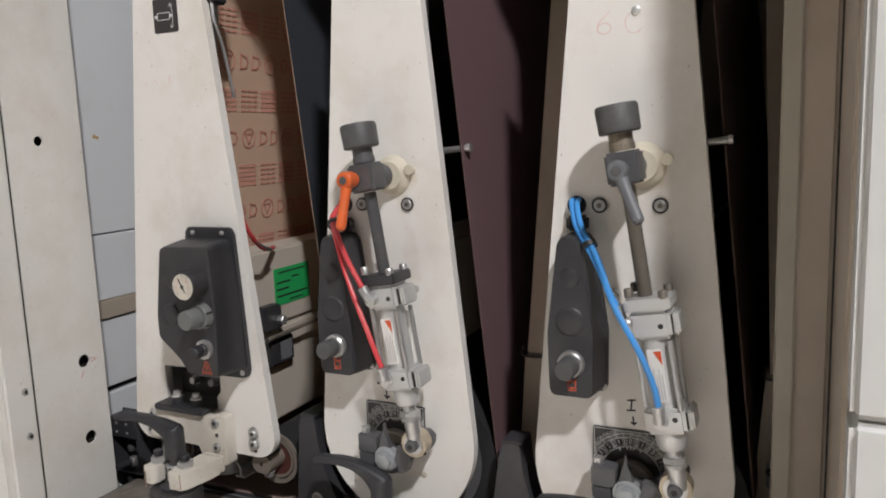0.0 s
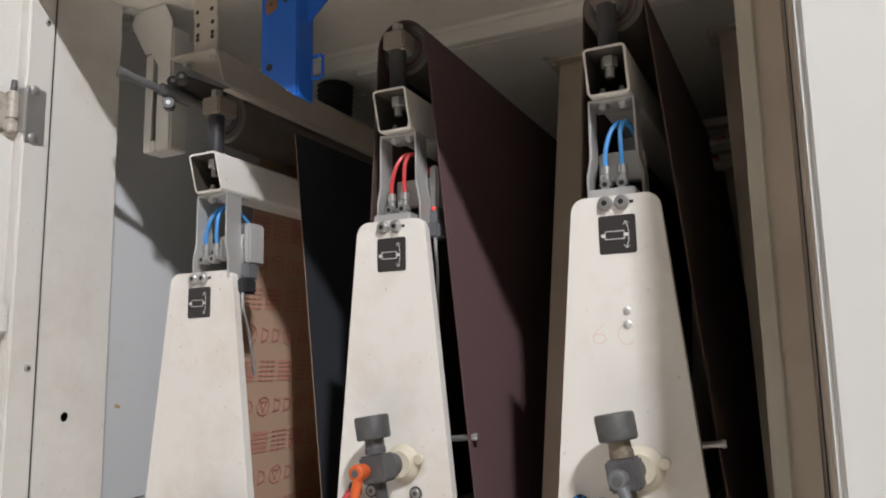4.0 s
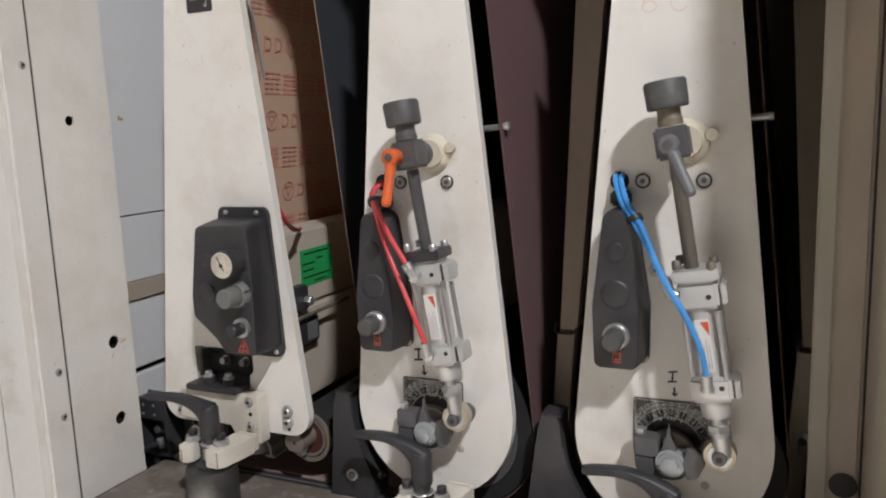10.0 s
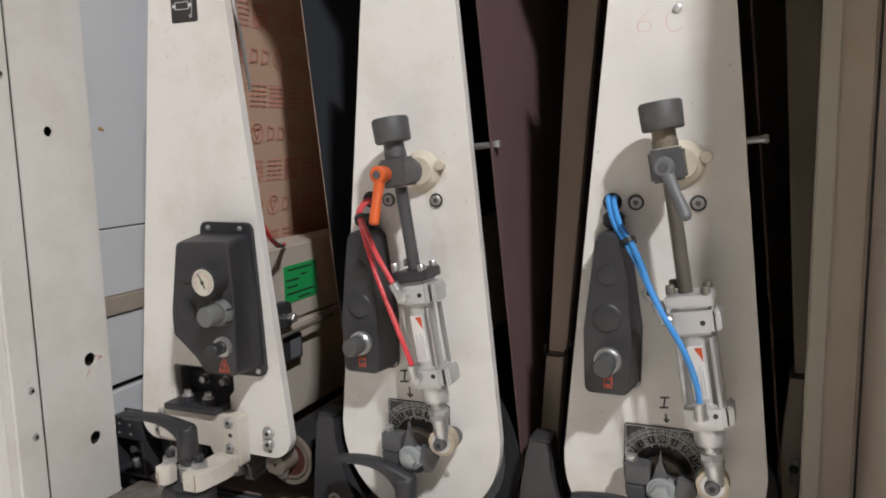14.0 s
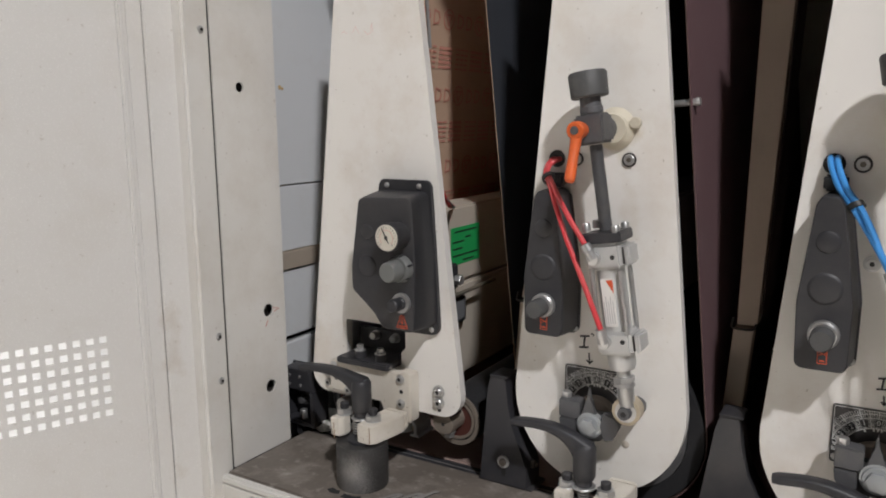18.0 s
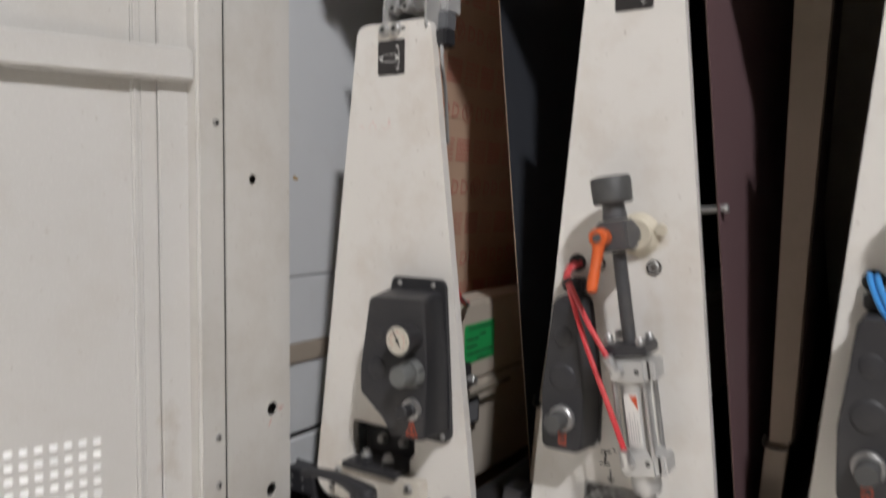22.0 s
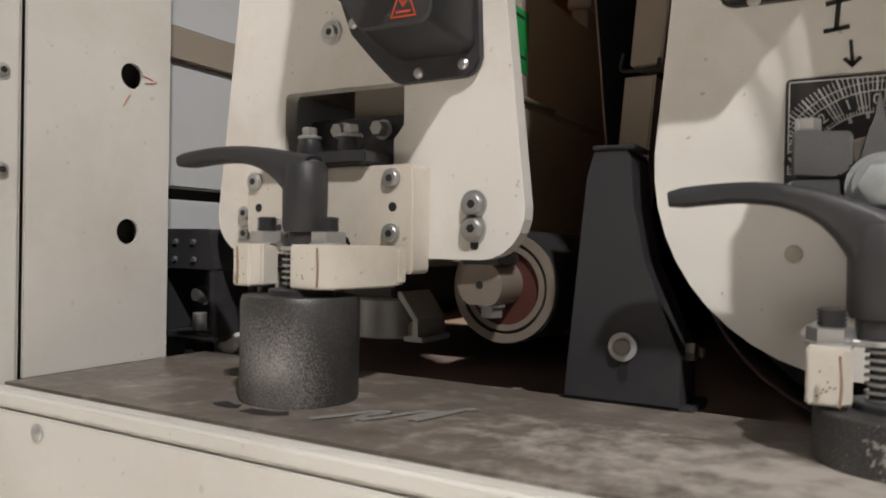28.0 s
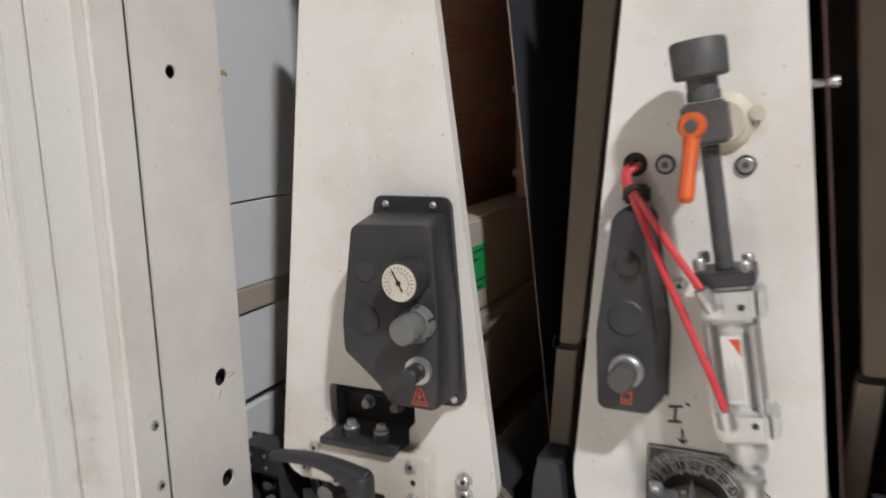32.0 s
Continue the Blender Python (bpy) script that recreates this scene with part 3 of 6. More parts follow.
def perforated():
    """The lower door sheet with its block of square holes."""
    bm = bmesh.new()
    x0, x1, z0, z1 = 0.084, W - 0.10, -0.55, 0.665
    outer = [bm.verts.new((x, 0.004, z)) for x, z in ((x0, z0), (x1, z0), (x1, z1), (x0, z1))]
    edges = [bm.edges.new((outer[k], outer[(k + 1) % 4])) for k in range(4)]
    for i in range(18):
        for j in range(7):
            cx, cz, h = 0.1330 + i * 0.0170, 0.0695 + j * 0.0177, 0.0047
            c = [bm.verts.new((cx + a * h, 0.004, cz + b * h)) for a, b in ((-1, -1), (1, -1), (1, 1), (-1, 1))]
            edges += [bm.edges.new((c[k], c[(k + 1) % 4])) for k in range(4)]
    bmesh.ops.triangle_fill(bm, edges=edges, use_beauty=True)
    r = bmesh.ops.extrude_face_region(bm, geom=bm.faces[:])
    for v in r["geom"]:
        if isinstance(v, bmesh.types.BMVert):
            v.co.y -= 0.002
    return on_door(bm)


part("perforated_sheet", perforated(), DOORP, door, "cream sheet with rows of square vent holes", smooth=False)
part("upper_sheet", on_door(box(0.084, W - 0.10, 0.002, 0.004, 0.667, 1.46, 0)), DOORP, door)
part("crossbar", on_door(box(0.008, W - 0.006, 0.0105, 0.028, 0.650, 0.696, 0.004, 3)), DOORP, door)
part("hinge_stile", on_door(box(0.010, 0.0505, -0.012, 0.010, -0.55, 1.46, 0.002, 3)), DOORP, door)
part("stile_bead", on_door(box(0.0515, 0.0735, -0.004, 0.007, -0.55, 1.46, 0.002, 3)), DOORP, door)
part("stile_bead", on_door(box(0.0740, 0.0835, 0.0, 0.010, -0.55, 1.46, 0.003, 3)), DOORP, door)
part("hinge_lip", on_door(box(0.001, 0.0085, -0.02, 0.001, -0.55, 1.46, 0.002, 3)), DOORP, door)
part("outer_stile", on_door(box(W - 0.098, W, -0.012, 0.010, -0.55, 1.46, 0.003, 3)), DOORP, door)
part("door_rail", on_door(box(0.073, W - 0.099, -0.012, 0.009, 1.461, 1.52, 0.003)), DOORP, door)
part("door_rail", on_door(box(0.073, W - 0.099, -0.012, 0.009, -0.61, -0.551, 0.003)), DOORP, door)
for zc in (0.990, -0.35):
    hinge = part("hinge_leaf", box(-0.4893, -0.4868, -0.214, -0.181, zc - 0.044, zc + 0.044, 0.0008), STEEL, door, "grey steel hinge leaf")
    part("leaf_fold", box(-0.5035, -0.4868, -0.2165, -0.2143, zc - 0.030, zc + 0.040, 0.0006), STEEL, hinge)
    part("hinge_knuckle", turned((-0.5055, -0.224, zc - 0.034), (-0.5055, -0.224, zc + 0.034), [(0, 0.006), (0.05, 0.009), (0.30, 0.009), (0.31, 0.0065), (0.36, 0.0065), (0.37, 0.009), (0.95, 0.009), (1, 0.006)], 18), HINGEP, hinge, "overpainted hinge barrel with brown stains")
    part("hinge_pin", rod((-0.5055, -0.224, zc + 0.034), (-0.5045, -0.223, zc + 0.052), 0.0045, 14), CAST, hinge)
    part("hinge_block", box(-0.518, -0.508, -0.250, -0.226, zc - 0.030, zc + 0.030, 0.003), HINGEP, hinge)
    for dz in (-0.037, 0.040):
        part("hinge_screw", turned((-0.4890, -0.200, zc + dz), (-0.4845, -0.200, zc + dz), [(0, 0.0085), (0.6, 0.008), (1, 0.005)], 14), STEEL, hinge)


# ---- sanding heads ----
def belt(name, path, y0, y1, outer, inner, label, backing_label):
    """A closed abrasive loop: path of (x, z), with its grit outside and its backing inside."""
    root = thing(name, (path[0][0], y0, path[0][1]), label, "abrasive belt")
    c = Vector((sum(p[0] for p in path) / len(path), sum(p[1] for p in path) / len(path)))
    for nm, off, m, lab in (("grit_side", 0.0, outer, ""), ("backing_side", 0.0011, inner, backing_label)):
        bm = bmesh.new()
        pts = []
        n = len(path)
        for k in range(n):
            d = (Vector(path[(k + 1) % n]) - Vector(path[k - 1])).normalized()
            nrm = Vector((-d.y, d.x))
            p = Vector(path[k])
            if nrm.dot(c - p) < 0:
                nrm = -nrm
            pts.append((p + nrm * off, p + nrm * (off + 0.001)))
        rows = []
        for o, i in pts:
            rows.append([bm.verts.new((o.x, y0, o.y)), bm.verts.new((o.x, y1, o.y)), bm.verts.new((i.x, y1, i.y)), bm.verts.new((i.x, y0, i.y))])
        for k in range(n):
            a, b = rows[k], rows[(k + 1) % n]
            for j in range(4):
                bm.faces.new((a[j], a[(j + 1) % 4], b[(j + 1) % 4], b[j]))
        part(nm, bm, m, root, lab)
    return root


def loop(top, r, low_l, rl, low_r, rr):
    """Outline of a belt round a top roller and two lower rollers, given as centres (x, z) and radii."""
    out = []
    for (cx, cz), rad, a0, a1 in ((top, r, 5, 175), (low_l, rl, 175, 270), (low_r, rr, 270, 365)):
        for k in range(13):
            a = radians(a0 + (a1 - a0) * k / 12)
            out.append((cx + rad * math.cos(a), cz + rad * math.sin(a)))
    return out


def roller(name, x, y, z, r, length, label, cover, shaft_r=0.012, face=None):
    """A turned roller with a bearing face, its axis into the machine."""
    root = thing(name, (x, y, z), label, "roller")
    part("shell", ring((x, y, z), (x, y + length, z), r * 0.80, r, 40), cover, root)
    part("end_ring", ring((x, y - 0.002, z), (x, y + 0.02, z), r * 0.66, r * 0.79, 40), face or CAST, root)
    part("bearing_seal", ring((x, y + 0.002, z), (x, y + 0.02, z), r * 0.50, r * 0.65, 40), REDRING, root)
    part("bearing_ring", ring((x, y - 0.001, z), (x, y + 0.02, z), r * 0.31, r * 0.49, 40), CAST, root)
    part("shaft", rod((x, y - 0.03, z), (x, y + length, z), min(shaft_r, r * 0.30)), STEEL, root)
    return root


def upper_fork(root, x, y, z, hose, tail, back=0.0, sensor=True, port=(0.0, 0.0, 0.0), lit=False):
    """Fork, square tube, threaded stud and hose pair above a head's plate; x is the middle, z the plate's top."""
    part("foot_plate", box(x - 0.032, x + 0.030, 0.0145 if y > 0 else -0.0025, y + 0.050, z - 0.010, z + 0.006, 0.002), ALU, root)
    for sx in (-1, 1):
        pts = [(x + sx * 0.038, z - 0.006), (x + sx * 0.038, z + 0.030), (x + sx * 0.032, z + 0.052), (x + sx * 0.032, z + 0.131)]
        inner = [(px - sx * 0.0032, pz) for px, pz in pts[::-1]]
        part("fork_arm", prism(pts + inner, y + 0.002, y + 0.037, 0.0006), ALU, root, "bent grey steel strap")
    part("fork_bridge", box(x - 0.032, x + 0.032, y + 0.002, y + 0.060, z + 0.1313, z + 0.1345, 0.001), ALU, root)
    zt = z + 0.136
    t = 0.0032
    a, b, h = x - 0.0285, x + 0.0285, 0.062
    outer = rounded([(a, zt), (b, zt), (b, zt + h), (a, zt + h)], [0.006] * 4, 4)
    inner = rounded([(a + t, zt + t), (b - t, zt + t), (b - t, zt + h - t), (a + t, zt + h - t)], [0.003] * 4, 4)
    bm = bmesh.new()
    cut = lambda pz: 0.018 * max(0.0, (zt + h * 0.55 - pz) / (h * 0.55))
    vo = [[bm.verts.new((px, yy + (cut(pz) if yy < y + 0.1 else 0), pz)) for px, pz in outer] for yy in (y - 0.024 + back, y + tail)]
    vi = [[bm.verts.new((px, yy + (cut(pz) if yy < y + 0.1 else 0), pz)) for px, pz in inner] for yy in (y - 0.024 + back, y + tail)]
    n = len(outer)
    for k in range(n):
        j = (k + 1) % n
        bm.faces.new((vo[0][k], vo[0][j], vo[1][j], vo[1][k]))
        bm.faces.new((vo[0][k], vi[0][k], vi[0][j], vo[0][j]))
        bm.faces.new((vo[1][k], vo[1][j], vi[1][j], vi[1][k]))
    part("square_tube", bm, PLATE, root, "ivory square steel tube, open at its end")
    # inner faces as their own part, in a dark colour standing in for shade
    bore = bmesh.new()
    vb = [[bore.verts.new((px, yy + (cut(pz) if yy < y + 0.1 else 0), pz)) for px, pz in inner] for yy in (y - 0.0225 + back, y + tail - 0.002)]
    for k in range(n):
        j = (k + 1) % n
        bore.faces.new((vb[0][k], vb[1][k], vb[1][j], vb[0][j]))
    part("tube_bore", bore, DULL, root, "inside of the tube, coloured dark for shade")
    for sx in (-0.013, 0.013):
        part("bridge_bolt", rod((x + sx, y + 0.018, zt - 0.014), (x + sx, y + 0.018, zt + 0.018), 0.004), STEEL, root)
        part("bridge_nut", hexnut((x + sx, y + 0.018, zt + 0.0046), (x + sx, y + 0.018, zt + 0.011), 0.0075), STEEL, root)
        part("bolt_head", hexnut((x + sx, y + 0.018, zt - 0.012), (x + sx, y + 0.018, zt - 0.0048), 0.0075), STEEL, root)
    yy = y + 0.006 + back
    part("stud_end", rod((x, yy, zt + h - 0.034), (x, yy, zt + h - 0.018), 0.0062), STEEL, root)
    part("stud_nut", hexnut((x, yy, zt + h - 0.020), (x, yy, zt + h - 0.0055), 0.0115), STEEL, root)
    part("stud_collar", rod((x, yy, zt + h + 0.0005), (x, yy, zt + h + 0.006), 0.015), BLACKS, root)
    part("stud", rod((x, yy, zt + h + 0.006), (x, yy, zt + h + 0.070), 0.0135), BLACKS, root, "dark round steel stud")
    part("stud_block", box(x - 0.019, x + 0.019, yy - 0.016, yy + 0.030, zt + h + 0.070, zt + h + 0.100, 0.003), WORN, root)
    part("stud_top", hexnut((x, yy, zt + h + 0.100), (x, yy, zt + h + 0.114), 0.0095), STEEL, root)
    ox, oy, oz = x + port[0], y + port[1], z + port[2]
    for sx in (-0.0115, 0.0105):
        f = part("elbow_fitting", hexnut((ox + sx, oy + 0.010, oz + 0.014), (ox + sx, oy - 0.008, oz + 0.014), 0.0078), STEEL, root, "nickel plated elbow fitting")
        part("fitting_bore", rod((ox + sx, oy - 0.0082, oz + 0.014), (ox + sx, oy - 0.0090, oz + 0.014), 0.0034, 10, 0.0002), INK, f)
        part("fitting_stem", turned((ox + sx, oy + 0.003, oz + 0.016), (ox + sx, oy + 0.003, oz + 0.040), [(0, 0.0055), (0.5, 0.0055), (0.55, 0.0068), (1, 0.0066)], 14), STEEL, f)
        part("hose", tube([(ox + sx, oy + 0.003, oz + 0.038), (ox + sx * 0.95, oy + 0.003, oz + 0.060), (ox + sx * 0.6 + 0.003, oy + 0.008, oz + 0.088), (ox + sx * 0.3 + 0.010, oy + 0.022, oz + 0.105), (ox + 0.018, oy + 0.048, oz + 0.100), (ox + 0.026, oy + 0.075, oz + 0.07)], 0.0031, 10, 6), hose, root)
    part("valve_block", box(x - 0.034, x + 0.030, y + 0.058, y + 0.080, z + 0.032, z + 0.074, 0.002), LABELW, root, "white plastic valve block")
    part("valve_cap", box(x - 0.002, x + 0.024, y + 0.062, y + 0.084, z + 0.0745, z + 0.094, 0.002), GREYC, root)
    if sensor:
        part("sensor_body", box(x + 0.034, x + 0.048, y + 0.040, y + 0.078, z + 0.020, z + 0.088, 0.003), PALEG, root, "pale grey plastic sensor")
        top = part("sensor_socket", box(x + 0.038, x + 0.054, y + 0.030, y + 0.055, z - 0.006, z + 0.0195, 0.002), GREYC, root, "dark grey connector socket")
        if lit:
            part("status_light", turned((x + 0.046, y + 0.0295, z + 0.017), (x + 0.046, y + 0.0270, z + 0.017), [(0, 0.0028), (0.6, 0.0024), (1, 0.001)], 10), LED, top, "lit red indicator")
        part("sensor_plug", box(x + 0.040, x + 0.060, y + 0.016, y + 0.045, z - 0.031, z - 0.0065, 0.003), GREYC if lit else BLACKP, root, "dark cable plug")
        part("sensor_cable", tube([(x + 0.052, y + 0.02, z - 0.029), (x + 0.052, y + 0.022, z - 0.055), (x + 0.040, y + 0.05, z - 0.09), (x + 0.02, y + 0.09, z - 0.16)], 0.0026, 8, 6), PALEG, root)


def icon(root, x0, z1, y):
    s = part("sticker", prism(rounded([(x0, z1 - 0.049), (x0 + 0.047, z1 - 0.049), (x0 + 0.047, z1), (x0, z1)], [0.003] * 4, 3), y - 0.0008, y + 0.0002), STICKER, root, "dark square sticker with a white roller symbol")
    f = y - 0.0008
    cx, cz = x0 + 0.020, z1 - 0.0255
    part("roller_symbol", strip_xz([(cx - 0.012, cz - 0.005), (cx + 0.012, cz - 0.005), (cx + 0.012, cz + 0.005), (cx - 0.012, cz + 0.005), (cx - 0.012, cz - 0.005)], 0.0009, f), SYMBOL, s)
    part("axle_symbol", box(cx - 0.017, cx - 0.0125, f - 0.0004, f, cz - 0.0022, cz + 0.0022, 0), SYMBOL, s)
    part("axle_symbol", box(cx + 0.0125, cx + 0.018, f - 0.0004, f, cz - 0.0022, cz + 0.0022, 0), SYMBOL, s)
    up = [(cx + 0.0178, cz + 0.0035), (cx + 0.0172, cz + 0.009), (cx + 0.0145, cz + 0.016)]
    tick = [(cx + 0.0118, cz + 0.0135), (cx + 0.0143, cz + 0.0172), (cx + 0.0180, cz + 0.0148)]
    for sg in (1, -1):
        part("arrow_symbol", join(strip_xz([(px, cz + sg * (pz - cz)) for px, pz in up], 0.0008, f), strip_xz([(px, cz + sg * (pz - cz)) for px, pz in tick], 0.0008, f)), SYMBOL, s)


def slab(corners, back):
    """A four-cornered sheet, pushed back by a vector."""
    bm = bmesh.new()
    a = [bm.verts.new(c) for c in corners]
    b = [bm.verts.new(Vector(c) + Vector(back)) for c in corners]
    bm.faces.new(a)
    bm.faces.new(b[::-1])
    for k in range(4):
        bm.faces.new((a[k], b[k], b[(k + 1) % 4], a[(k + 1) % 4]))
    bmesh.ops.bevel(bm, geom=bm.edges[:], offset=0.0012, segments=2, affect="EDGES")
    return bm


def guard_strip(dx):
    """Beige column that leans back into the machine beside a head, on a foot strip, hooked together."""
    g = thing("cover_strip", (0.17 + dx, 0.15, -0.074), "tan sheet steel column leaning back beside the sanding head", "cover strip", "cover strips")
    part("upper_strip", slab([(0.184 + dx, 0.135, 0.190), (0.210 + dx, 0.135, 0.190), (0.204 + dx, 0.575, 1.228), (0.132 + dx, 0.575, 1.228)], (0.0, 0.035, 0.0)), STRIPM, g)
    part("side_web", slab([(0.2115 + dx, 0.150, 0.200), (0.2135 + dx, 0.150, 0.200), (0.2075 + dx, 0.585, 1.225), (0.2055 + dx, 0.585, 1.225)], (0.0, 0.10, 0.0)), BELTBR, g, "dark brown side web")
    part("top_flange", box(0.110 + dx, 0.209 + dx, 0.548, 0.640, 1.229, 1.2355, 0.001), STRIPM, g)
    for sx in (0.120, 0.200):
        part("flange_bolt", hexnut((sx + dx, 0.562, 1.2288), (sx + dx, 0.562, 1.222), 0.006), STRIPM, g)
    low = [(0.160 + dx, -0.072), (0.186 + dx, -0.072), (0.205 + dx, 0.182), (0.179 + dx, 0.182)]
    part("lower_strip", prism(low, 0.138, 0.168, 0.0015), STRIPM, g)
    part("hook_clip", tube([(0.180 + dx, 0.131, 0.200), (0.178 + dx, 0.130, 0.188), (0.185 + dx, 0.130, 0.185), (0.206 + dx, 0.130, 0.186), (0.209 + dx, 0.133, 0.194)], 0.0016, 8, 5), DARK, g)


def lever(x, y, z, tip, colour, label, height=0.047):
    """Clamp lever: boss with its top at (x, y, z) and an arm that rises and bends to its tip."""
    root = thing("clamp_lever", (x, y, z - height), label, "clamp lever", "clamp levers")
    part("boss", turned((x, y, z - height), (x, y, z), [(0, 0.0135), (0.08, 0.0150), (0.55, 0.0152), (0.92, 0.0150), (1, 0.0125)], 24), colour, root)
    part("boss_screw", turned((x, y, z - 0.001), (x, y, z + 0.0015), [(0, 0.009), (1, 0.0085)], 20), GREYC, root)
    part("boss_skirt", rod((x, y, z - height - 0.010), (x, y, z - height), 0.011), BLACKS, root)
    part("boss_washer", rod((x, y, z - height - 0.013), (x, y, z - height - 0.010), 0.016), STEEL, root)
    tip = Vector(tip)
    p0 = Vector((x, y, z - 0.011))
    flat = Vector((tip.x - x, tip.y - y, 0))
    pts = []
    for s in range(15):
        t = s / 14
        h = (1 - (1 - t) ** 4)
        pts.append(p0 + flat * t + Vector((0, 0, (tip.z - p0.z) * h + 0.004 * math.sin(t * math.pi))))
    side = Vector((-flat.y, flat.x, 0)).normalized()
    bm = bmesh.new()
    rings = []
    for k, c in enumerate(pts):
        t = k / 14
        d = (pts[min(k + 1, 14)] - pts[max(k - 1, 0)]).normalized()
        up = side.cross(d)
        if up.z < 0:
            up = -up
        wd = (0.0115 * (1 - t) + 0.0085 * t) * (0.9 if k == 14 else 1)
        ht = (0.0120 * (1 - t) ** 5 + 0.0056) * (0.75 if k == 14 else 1)
        rings.append([bm.verts.new(c + side * wd * math.copysign(abs(math.cos(a)) ** 0.55, math.cos(a)) + up * ht * math.copysign(abs(math.sin(a)) ** 0.55, math.sin(a))) for a in (2 * math.pi * i / 16 for i in range(16))])
    for a, b in zip(rings, rings[1:]):
        for k in range(16):
            bm.faces.new((a[k], a[(k + 1) % 16], b[(k + 1) % 16], b[k]))
    bm.faces.new(rings[0][::-1])
    bm.faces.new(rings[-1])
    part("arm", bm, colour, root)
    return root


def clamp(x, y, z, mark=""):
    """Split clamp foot, its top at z: two ivory jaws joined to a back web, with studs and nuts."""
    root = thing("split_clamp", (x, y, z - 0.028), "ivory painted split clamp with chipped corners and two studs", "clamp", "split clamps")
    for pts in ([(x - 0.041, y - 0.020), (x - 0.026, y - 0.020), (x - 0.021, y - 0.013), (x - 0.021, y + 0.002), (x - 0.041, y + 0.020)],
                [(x + 0.010, y - 0.022), (x + 0.032, y - 0.022), (x + 0.039, y - 0.013), (x + 0.047, y + 0.030), (x + 0.047, y + 0.046), (x + 0.010, y + 0.046)]):
        bm = bmesh.new()
        n = len(pts)
        a = [bm.verts.new((px, py, z - 0.028)) for px, py in pts]
        b = [bm.verts.new((px, py, z)) for px, py in pts]
        bm.faces.new(a[::-1])
        bm.faces.new(b)
        for k in range(n):
            bm.faces.new((a[k], a[(k + 1) % n], b[(k + 1) % n], b[k]))
        bmesh.ops.bevel(bm, geom=bm.edges[:], offset=0.0012, segments=2, affect="EDGES")
        part("jaw", bm, FLANGEP, root)
    for a, b in ((x + 0.010, x + 0.047),):
        part("web", box(a, b, y + 0.0475, y + 0.058, z - 0.027, z - 0.001, 0.002), FLANGEP, root)
    for k, (cx, cy) in enumerate(((x - 0.0258, y - 0.0308), (x + 0.0322, y - 0.0217))):
        part("paint_chip", tube([(cx, cy, z - 0.026), (cx + 0.0006, cy - 0.0002, z - 0.015), (cx - 0.0003, cy, z - 0.002)], 0.0007, 6, 4), CHIP, root)
    rnd = random.Random(int((x + 2) * 1000))
    for k in range(16):
        left = k < 9
        px = x + (rnd.uniform(-0.039, -0.027) if left else rnd.uniform(0.012, 0.031))
        py, pz = y - (0.0199 if left else 0.0219), z - rnd.uniform(0.003, 0.025)
        part("paint_pit", rod((px, py, pz), (px, py - 0.0003, pz), rnd.uniform(0.00025, 0.0007), 6, 0.0001), CHIP, root)
    for sx in (-0.031, 0.022):
        part("nut", hexnut((x + sx, y + 0.002, z + 0.0010), (x + sx, y + 0.002, z + 0.0085), 0.0118), STEEL, root)
        part("nut_washer", rod((x + sx, y + 0.002, z), (x + sx, y + 0.002, z + 0.0012), 0.0122, 24, 0.0003), STEEL, root)
        part("stud", rod((x + sx, y + 0.002, z - 0.034), (x + sx, y + 0.002, z + 0.018), 0.0060, 14), BLACKS, root, "dark threaded stud")
        for k in range(4):
            part("stud_thread", ring((x + sx, y + 0.002, z + 0.0095 + k * 0.0022), (x + sx, y + 0.002, z + 0.0105 + k * 0.0022), 0.0055, 0.0069, 14), BLACKS, root)
    part("clamp_screw", rod((x - 0.009, y + 0.004, z - 0.034), (x - 0.009, y + 0.004, z + 0.004), 0.005, 14), BLACKS, root)
    for k in range(7):
        part("spring_coil", ring((x - 0.009, y + 0.004, z - 0.027 + k * 0.004), (x - 0.009, y + 0.004, z - 0.0256 + k * 0.004), 0.0055, 0.0074, 16), STEEL, root)
    if mark:
        part("mark", text_mesh(mark, 0.014, pose(x + 0.022, y + 0.018, z + 0.0003, 0, 0, 20)), INK, root)
    return root


def pot(x, y, z0, z1, r):
    root = thing("support_post", (x, y, z0), "worn black steel tube post standing on the deck", "post", "support posts")
    part("tube", turned((x, y, z0), (x, y, z1), [(0, r * 0.97), (0.03, r), (0.95, r), (1, r * 0.965)], 48), POTM, root)
    part("cap", rod((x, y, z1 - 0.001), (x, y, z1 + 0.004), r * 0.55, 32), BLACKS, root)


